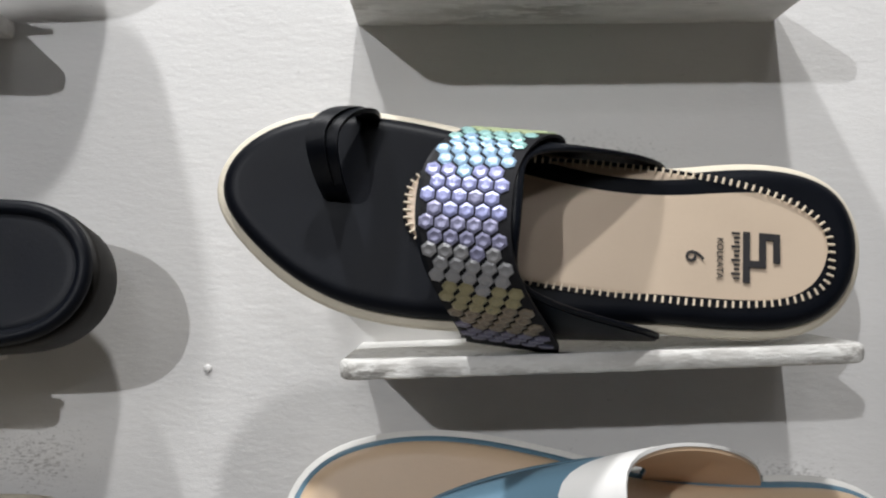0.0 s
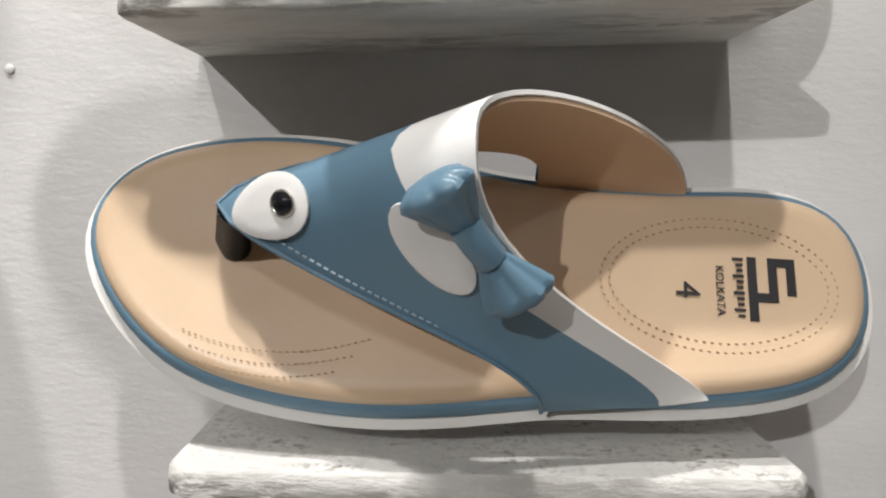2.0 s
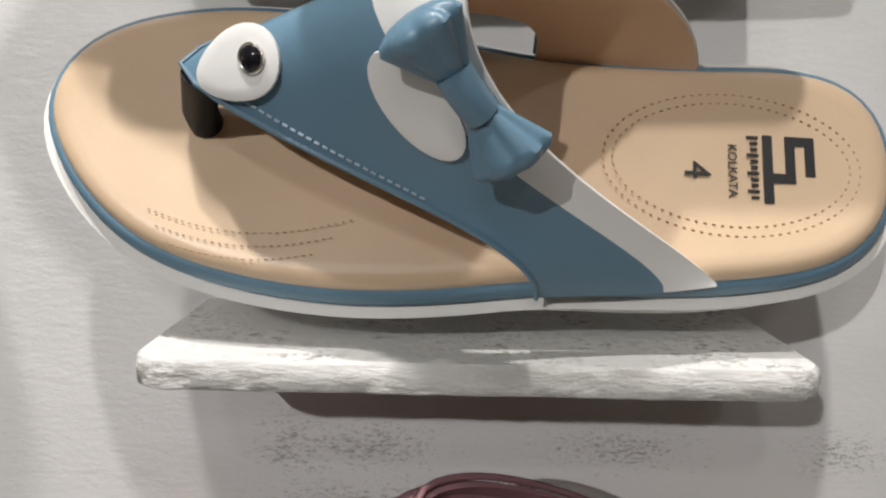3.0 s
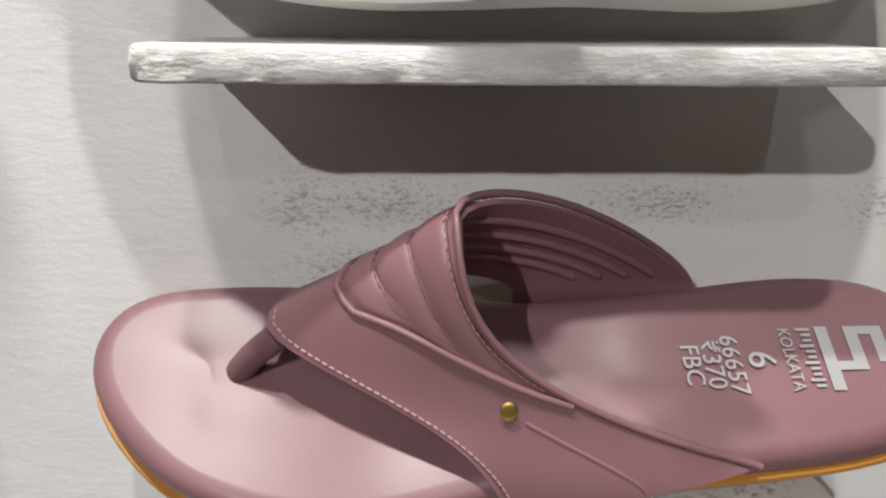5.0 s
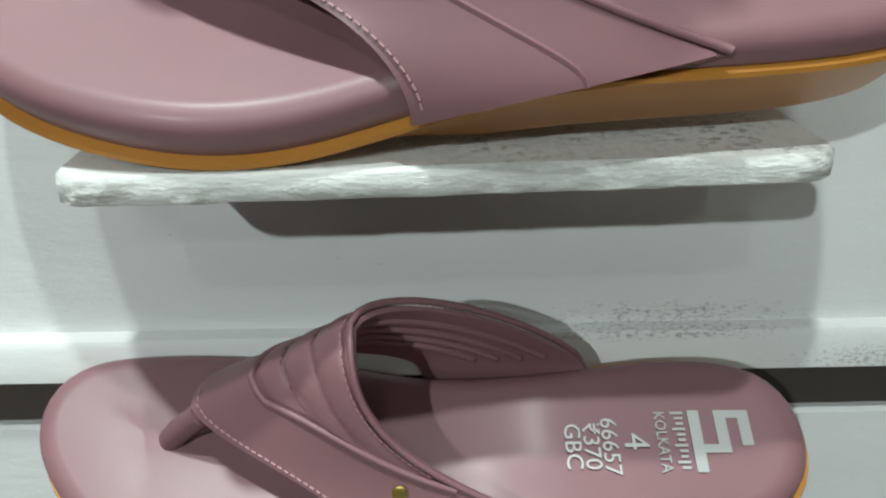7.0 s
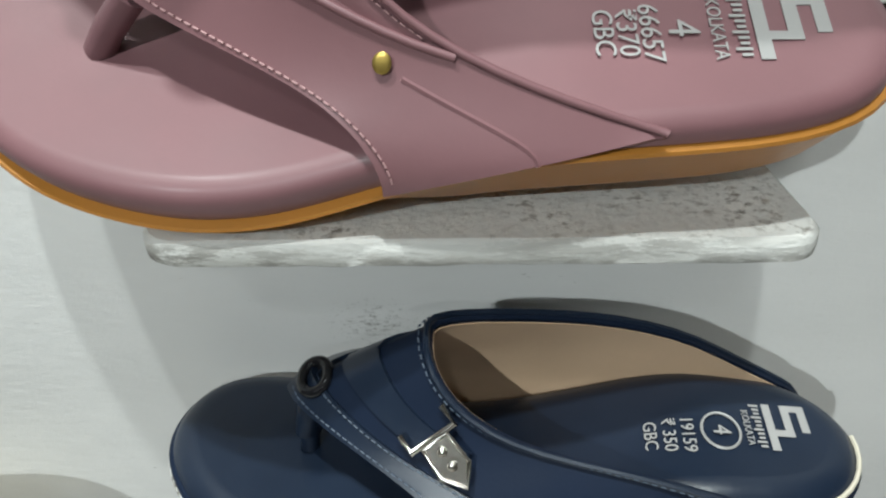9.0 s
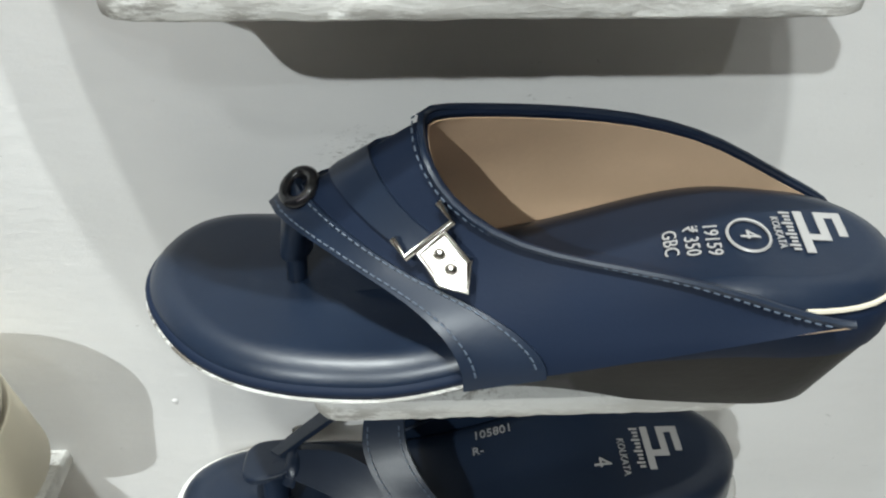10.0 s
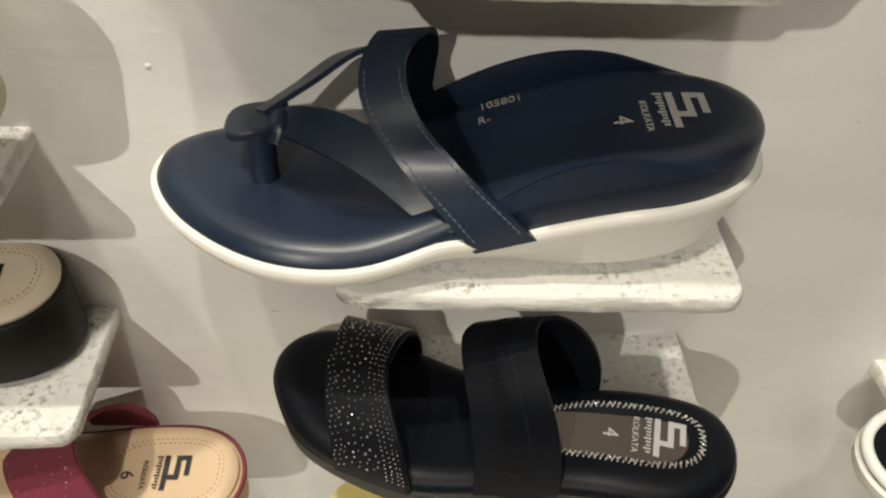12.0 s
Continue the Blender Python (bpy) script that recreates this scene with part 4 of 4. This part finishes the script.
# -- navy cross-strap wedge on a white sole
def cross_strap_wedge(at):
    root = thing("sandal", at, "navy cross-strap wedge sandal with white sole, standing on a ledge", "sandal", "sandals on the wall")
    ring = outline([(0, 0), (4, 17), (22, 27), (38, 31), (70, 33), (110, 30), (150, 27), (194, 27), (222, 24), (243, 14), (250, -4), (245, -21), (227, -35), (204, -43), (179, -45), (150, -43), (130, -45), (108, -50), (83, -55.5), (57, -53), (34, -42), (13, -24)])
    top = flat_top(0.0, 0.034, 0.085, 0.20)
    low = lambda u: -0.0175 + 0.003 * math.sin(min(1, max(0, (u - 0.08) / 0.08)) * math.pi)
    rim = lambda u: top(u) - 0.002 - 0.012 * smooth(0.115, 0.150, u)
    part("sole", slab(ring, [(0.012, low), (0.007, up(low, 0.002)), (-0.001, up(rim, -0.008)), (-0.003, up(rim, -0.002)), (-0.002, rim), (0.002, up(rim, 0.0005))]), WHITE_SOLE, root, "white moulded wedge sole")
    bed = part("footbed", slab(ring, [(0.0005, up(rim, -0.001)), (0.0004, up(rim, 0.001)), (0.0012, up(top, 0.0)), (0.0026, up(top, 0.0026)), (0.006, up(top, 0.0046)), (0.011, up(top, 0.0056))], lambda u, s: -0.0028 * (1 - s)), NAVY, root, "navy padded footbed")
    f = up(top, 0.0044)
    mark(0.2165, -0.0060, 0.00085, bed, PRINT_SILVER, f)
    lettering("KOLKATA", 0.0042, (0.1990, -0.0110), bed, PRINT_SILVER, f)
    lettering("4", 0.0105, (0.1895, -0.0130), bed, PRINT_SILVER, f)
    # number printed along the arch
    cu = lettering("105801", 0.0062, (0.0, 0.0), bed, PRINT_SILVER, lambda u: 0.0)
    cu.matrix_local = Matrix.Translation((0.146, 0.014, f(0.146) + 0.0028)) @ pose(0, 0, 0, 0, -17, 0) @ pose(0, 0, 0, 0, 0, 92)
    cu = lettering("R-", 0.0060, (0.0, 0.0), bed, PRINT_SILVER, lambda u: 0.0)
    cu.matrix_local = Matrix.Translation((0.139, 0.006, f(0.139) + 0.0026)) @ pose(0, 0, 0, 0, -17, 0) @ pose(0, 0, 0, 0, 0, 92)
    # far and near side walls of the upper behind the straps
    for k0, k1, nm in ((20, 50, "quarter"), (64, 84, "quarter")):
        base = np.array(edge_path(ring, 0.001, up(top, -0.001), k0, k1))
        m = len(base)
        rim = base + np.array([(0, (-0.002 if base[0][1] > 0 else 0.002), 0.0003 + (0.006 + 0.024 * (1 - i / (m - 1)) if base[0][1] > 0 else 0.012) * math.sin(math.pi * i / (m - 1)) ** 1.1) for i in range(m)])
        part(nm, loft(base, rim, 4, 0.0016)[0], NAVY, root)
    mm = lambda *q: crom(np.array(q) * 0.001, 34)
    a1 = mm((134, -45.5, 0), (126, -43.5, 10), (108, -32, 27), (96, -20, 36), (90, -8, 45), (91, 5, 52), (96, 15, 55), (99, 25, 47), (97, 32, 20), (95, 33, 1))
    b1 = mm((157, -45, 7), (147, -43.5, 17), (127, -33, 32), (115, -20, 38), (108, -8, 48), (108, 5, 54), (115, 15, 57), (120, 26, 48), (118, 33, 22), (116, 34, 4))
    geo, g = loft(a1, b1, 8, 0.0024)
    strap = part("cross_strap", geo, NAVY, root, "broad navy strap with pale stitching")
    for j in (1, 7):
        part("stitching", stitches(g[1:18, j] + [0, 0, 0.0004], 0.0028, 0.0018, 0.00036), THREAD_NAVY, strap)
    part("thong_strap", loft(mm((47, -3, 24), (60, -8, 23), (75, -14, 20), (92, -22, 15), (110, -35, 8), (127, -44, -2)), mm((50, 4, 26), (63, 4, 29), (78, 2, 29), (95, -7, 27), (114, -22, 21), (140, -42, 8)), 6, 0.0022)[0], NAVY, root, "narrow navy thong strap")
    part("thong_strap", loft(mm((47, 6, 25), (62, 17, 30), (80, 24, 40), (95, 27, 40), (106, 33, 16), (108, 33, 2)), mm((52, 1, 28), (70, 10, 36), (90, 18, 46), (106, 26, 43), (118, 33, 20), (121, 34, 4)), 6, 0.0022)[0], NAVY, root)
    part("knot_band", tube(mm((55, -8, 21), (57, -4, 27), (57, 4, 29), (55, 11, 28), (54, 14, 24)), 0.0034, 10, flat=0.45), NAVY, root)
    pad = capsule(34, 60, 3, 3, 12, 9, 40)
    part("tip_pad", slab(pad, [(0.0, lambda u: 0.021 + 0.15 * (u - 0.038)), (0.0, lambda u: 0.0235 + 0.2 * (u - 0.038)), (0.001, lambda u: 0.0243 + 0.2 * (u - 0.038))], lambda u, s: 0.001 * (1 - s)), NAVY, root, "grey-blue leather tip pad")
    part("toe_post", tube([(0.049, -0.007, 0.0), (0.049, -0.006, 0.012), (0.049, -0.002, 0.022)], 0.0060, 12, flat=1.0), NAVY, root)
    return root


cross_strap_wedge(stand(-0.0479, 0.346, 0.7736, 2, -1))


# -- black slide with two straps
def two_strap_slide(at):
    root = thing("slide", at, "black two-strap slide with silver dots and zigzag-stitched insole", "slide", "sandals on the wall")
    ring = outline([(-3, 2), (0, 20), (15, 33), (28, 36), (60, 34), (110, 24), (150, 17), (177, 18), (204, 21), (229, 18), (241, 1), (240, -14), (234, -29), (215, -41), (180, -44), (140, -45), (110, -49), (85, -52), (50, -46), (26, -37), (9, -18)])
    top = flat_top(0.0, 0.022, 0.09, 0.19)
    low = lambda u: -0.018
    part("sole", slab(ring, [(0.004, low), (0.001, up(low, 0.002)), (0.0, up(top, -0.005)), (0.001, up(top, -0.004)), (0.003, up(top, -0.003))]), BLACK_SOLE, root, "black rubber sole")
    bed = part("footbed", slab(ring, [(0.002, up(top, -0.004)), (0.0012, up(top, -0.001)), (0.003, up(top, 0.002)), (0.007, up(top, 0.0042)), (0.012, up(top, 0.0048))], lambda u, s: -0.003 * (1 - s)), BLACK, root, "black padded footbed")
    pad = capsule(136, 222, -14, -6, 12, 18)
    ptop = up(top, 0.0032)
    insole = part("insole", slab(pad, [(0.0, up(top, 0.0)), (0.0, ptop), (0.001, up(ptop, 0.0004))]), DARK_INSOLE, bed, "dark taupe heel pad")
    edge = over(pad, up(ptop, 0.0009))
    part("zigzag_stitching", stitches(edge, 0.0026, 0.0034, 0.0003, True, 62), PRINT_SILVER, bed, "silver zigzag stitching")
    tagged(part("silver_beads", join(*[disc(Vector(q), 0.0009, 0.0008, 7, 0.5) for q, _ in along(edge, 0.0036, True)]), SILVER, bed), kind="stuff")
    f = up(ptop, 0.0006)
    mark(0.2065, -0.0080, 0.00080, insole, PRINT_SILVER, f)
    lettering("KOLKATA", 0.0044, (0.1905, -0.0095), insole, PRINT_SILVER, f)
    lettering("4", 0.0105, (0.1790, -0.0110), insole, PRINT_SILVER, f)
    a, b = arch(52, 38, 33, -46, 34, 34, 1.5, top, drop=4), arch(90, 68, 74, -50, 31, 38, 1.5, top, drop=4)
    geo, g = loft(a, b, 10, 0.0022)
    s1 = part("front_strap", geo, BLACK, root, "black strap dotted with silver")
    part("edge_piping", tube(b, 0.0016, 8), BLACK, s1)
    rnd = random.Random(3)
    dots = []

    def dot(i, j, r):
        i, j = min(max(i, 0), len(a) - 1.01), min(max(j, 0), 9.99)
        i0, j0 = int(i), int(j)
        e, f2 = i - i0, j - j0
        p = (g[i0, j0] * (1 - f2) + g[i0, j0 + 1] * f2) * (1 - e) + (g[i0 + 1, j0] * (1 - f2) + g[i0 + 1, j0 + 1] * f2) * e
        dots.append(disc(Vector(p), r, r * 0.8, 6, 0.5, facing(Vector((0, p[1] + 0.008, p[2] + 0.004)).normalized())))

    for j in (7.5, 8.3, 9.1, 9.7):
        for i in np.arange(2.0, 37, 0.72):
            if rnd.random() < 0.9:
                dot(i + rnd.uniform(-0.1, 0.1), j + rnd.uniform(-0.08, 0.08), 0.00042)
    for i in np.arange(2.0, 37, 0.9):
        dot(i, 0.6 + 0.3 * math.sin(i * 1.3), 0.00045)
        dot(i + 0.4, 1.4 + 0.3 * math.sin(i * 1.3), 0.0004)
    for c in np.arange(5.0, 36, 5.2):
        for r, k in ((1.0, 7), (2.1, 14)):
            for x in range(k):
                t = 2 * math.pi * x / k
                dot(c + r * math.sin(t), 4.3 + 1.15 * r * math.cos(t), rnd.choice((0.0004, 0.0005, 0.0007)))
    tagged(part("silver_dots", join(*dots), SILVER, s1), kind="stuff")
    a, b = arch(121, 104, 134, -45, 17, 60, 1.6, top, drop=3, lean=12), arch(160, 137, 172, -42, 15, 66, 2.0, top, drop=3, lean=12)
    geo, g = loft(a, b, 12, 0.0022)
    s2 = part("instep_strap", geo, BLACK, root, "black matt strap with zigzag seam")
    zig = [g[int(i)] * (1 - i % 1) + g[int(i) + 1] * (i % 1) for i in np.arange(2, len(g) - 3, 0.38)]
    part("seam", tube([q[4 + 2 * (k % 2)] for k, q in enumerate(zig)], 0.0005, 5), BLACK_SOLE, s2)
    part("stitching", stitches(g[2:-2, 8], 0.0028, 0.0018, 0.0004), BLACK_LINING, s2)
    return root


two_strap_slide(stand(-0.0140, 0.345, 0.637, 0, -16))


# ---- the neighbouring columns, seen in part ----
def plain_sandal(at, label, sole_mat, bed_mat, strap_mat, length=255.0, heel=30.0, strap=(120, 190, 60), printed=None, rim=None, thick=16.0, category="sandal", glitter=0):
    """A simple slide: sole, footbed, one strap and, where it shows, the print at the heel."""
    root = thing("sandal", at, label, category, "sandals on the wall")
    k = length / 255.0
    ring = outline([(x * k, y) for x, y in ((0, 0), (4, 18), (20, 32), (45, 40), (80, 40), (120, 34), (160, 29), (205, 31), (235, 28), (250, 15), (255, -2), (250, -19), (235, -31), (205, -35), (160, -36), (120, -42), (80, -46), (45, -42), (20, -30), (4, -14))])
    top = flat_top(0.0, heel * 0.001, 0.09, 0.19)
    low = lambda u: -thick * 0.001
    part("sole", slab(ring, [(0.004, low), (0.001, up(low, 0.002)), (0.0, up(top, -0.004)), (0.001, up(top, -0.003)), (0.003, up(top, -0.002))]), sole_mat, root)
    bed = part("footbed", slab(ring, [(0.003, up(top, -0.003)), (0.002, up(top, 0.0)), (0.004, up(top, 0.0024)), (0.009, up(top, 0.0036))], lambda u, s: -0.002 * (1 - s)), bed_mat, root)
    if glitter:
        part("welt", tube(over(inset(ring, -0.0006), up(top, -0.0045), 0), 0.0016, 6, True), BURGUNDY, root, "thin burgundy welt")
    if rim:
        part("rim", tube(over(inset(ring, 0.004), up(top, 0.002)), 0.0035, 8, True), rim, root)
    a, b = arch(strap[0] * k, strap[2] * k, strap[0] * k, -42, 36, 32, 1.2, top, drop=4), arch(strap[1] * k, strap[2] * k + 50, strap[1] * k, -38, 32, 50, 1.6, top, drop=4)
    geo, g = loft(a, b, 8, 0.0022)
    band = part("strap", geo, strap_mat, root)
    if glitter:
        rnd = random.Random(9)
        dots = []
        for _ in range(glitter):
            i, j = rnd.randrange(3, len(a) - 3), rnd.randrange(1, 8)
            p = Vector(g[i, j]) + Vector((rnd.uniform(-0.002, 0.002), 0, 0))
            dots.append(disc(p, 0.0005, 0.0004, 6, 0.5, facing((0, p[1] + 0.004, p[2]))))
        tagged(part("glitter", join(*dots), SILVER, band), kind="stuff")
    if printed:
        f = up(top, 0.0024)
        c = (length - 40) * 0.001
        mark(c, -0.002, 0.00085, bed, PRINT_BLACK, f)
        lettering("KOLKATA", 0.0040, (c - 0.0185, -0.004), bed, PRINT_BLACK, f)
        lettering(printed, 0.0115, (c - 0.0285, -0.004), bed, PRINT_BLACK, f)
        oval = capsule(length - 80, length - 12, -2, -2, 20, 22)
        part("oval_stitching", join(stitches(over(oval, up(f, 0.0004)), 0.0030, 0.0012, 0.0004, True), stitches(over(inset(oval, 0.0026), up(f, 0.0004)), 0.0030, 0.0012, 0.0004, True)), THREAD_TAN, bed)
    return root


NEXT = "display ledges of the next column"
for x1, fr, z in ((-0.215, 0.305, 1.468), (-0.215, 0.305, 1.628), (-0.20, 0.305, 1.318), (-0.112, 0.30, 0.768), (-0.106, 0.298, 0.6435)):
    ledge(x1 - 0.205, x1, fr, z, 0.009, 0.0, 11 + z, group=NEXT)
plain_sandal(stand(-0.400, 0.330, 1.503, 78, 0), "black padded slide with a thick rolled rim on its ledge", BLACK_SOLE, BLACK, BLACK, 254, 0, rim=BLACK, thick=26, category="slide")
plain_sandal(stand(-0.405, 0.330, 1.683, 78, 0), "black slide leaning on the ledge above", BLACK_SOLE, BLACK, BLACK, 250, 0, rim=BLACK, thick=26, category="slide")
plain_sandal(stand(-0.416, 0.350, 1.342, 6, 0), "black block-heel sandal with a pale insole", BLACK_SOLE, CREAM, BLACK, 254, 50, thick=24)
plain_sandal(stand(-0.345, 0.330, 0.842, 14, 0), "cream leather shoe with a dark insole", CREAM_UPPER, BLACK_LINING, CREAM_UPPER, 256, 14, rim=CREAM_UPPER, thick=34)
plain_sandal(stand(-0.362, 0.345, 0.668, 0, 4), "black block-heel sandal with a pale beige printed insole", BLACK_SOLE, PALE_INSOLE, BLACK, 250, 24, printed="4", thick=20)
plain_sandal(stand(-0.292, 0.335, 0.538, 4, -1), "tan sandal with burgundy strap and oval stitched insole", TAN_LINING, TAN, BURGUNDY, 252, 18, strap=(150, 195, 120), printed="6", thick=16, glitter=90)
plain_sandal(stand(0.004, 0.318, 0.520, 0, -4), "pale yellow sandal sole below the black slide", YELLOW, YELLOW, YELLOW, 250, 8, thick=16)
plain_sandal(stand(0.310, 0.300, 0.600, 0, 0), "black sandal with a white rim in the next column", WHITE_SOLE, BLACK, BLACK, 250, 10, rim=WHITE, thick=14)
ledge(-0.30, -0.095, 0.298, 0.515, 0.009, 0.0, 31, group=NEXT)
ledge(0.03, 0.23, 0.298, 0.503, 0.009, 0.0, 33)
ledge(0.36, 0.56, 0.298, 0.585, 0.009, 0.0, 35, group=NEXT)
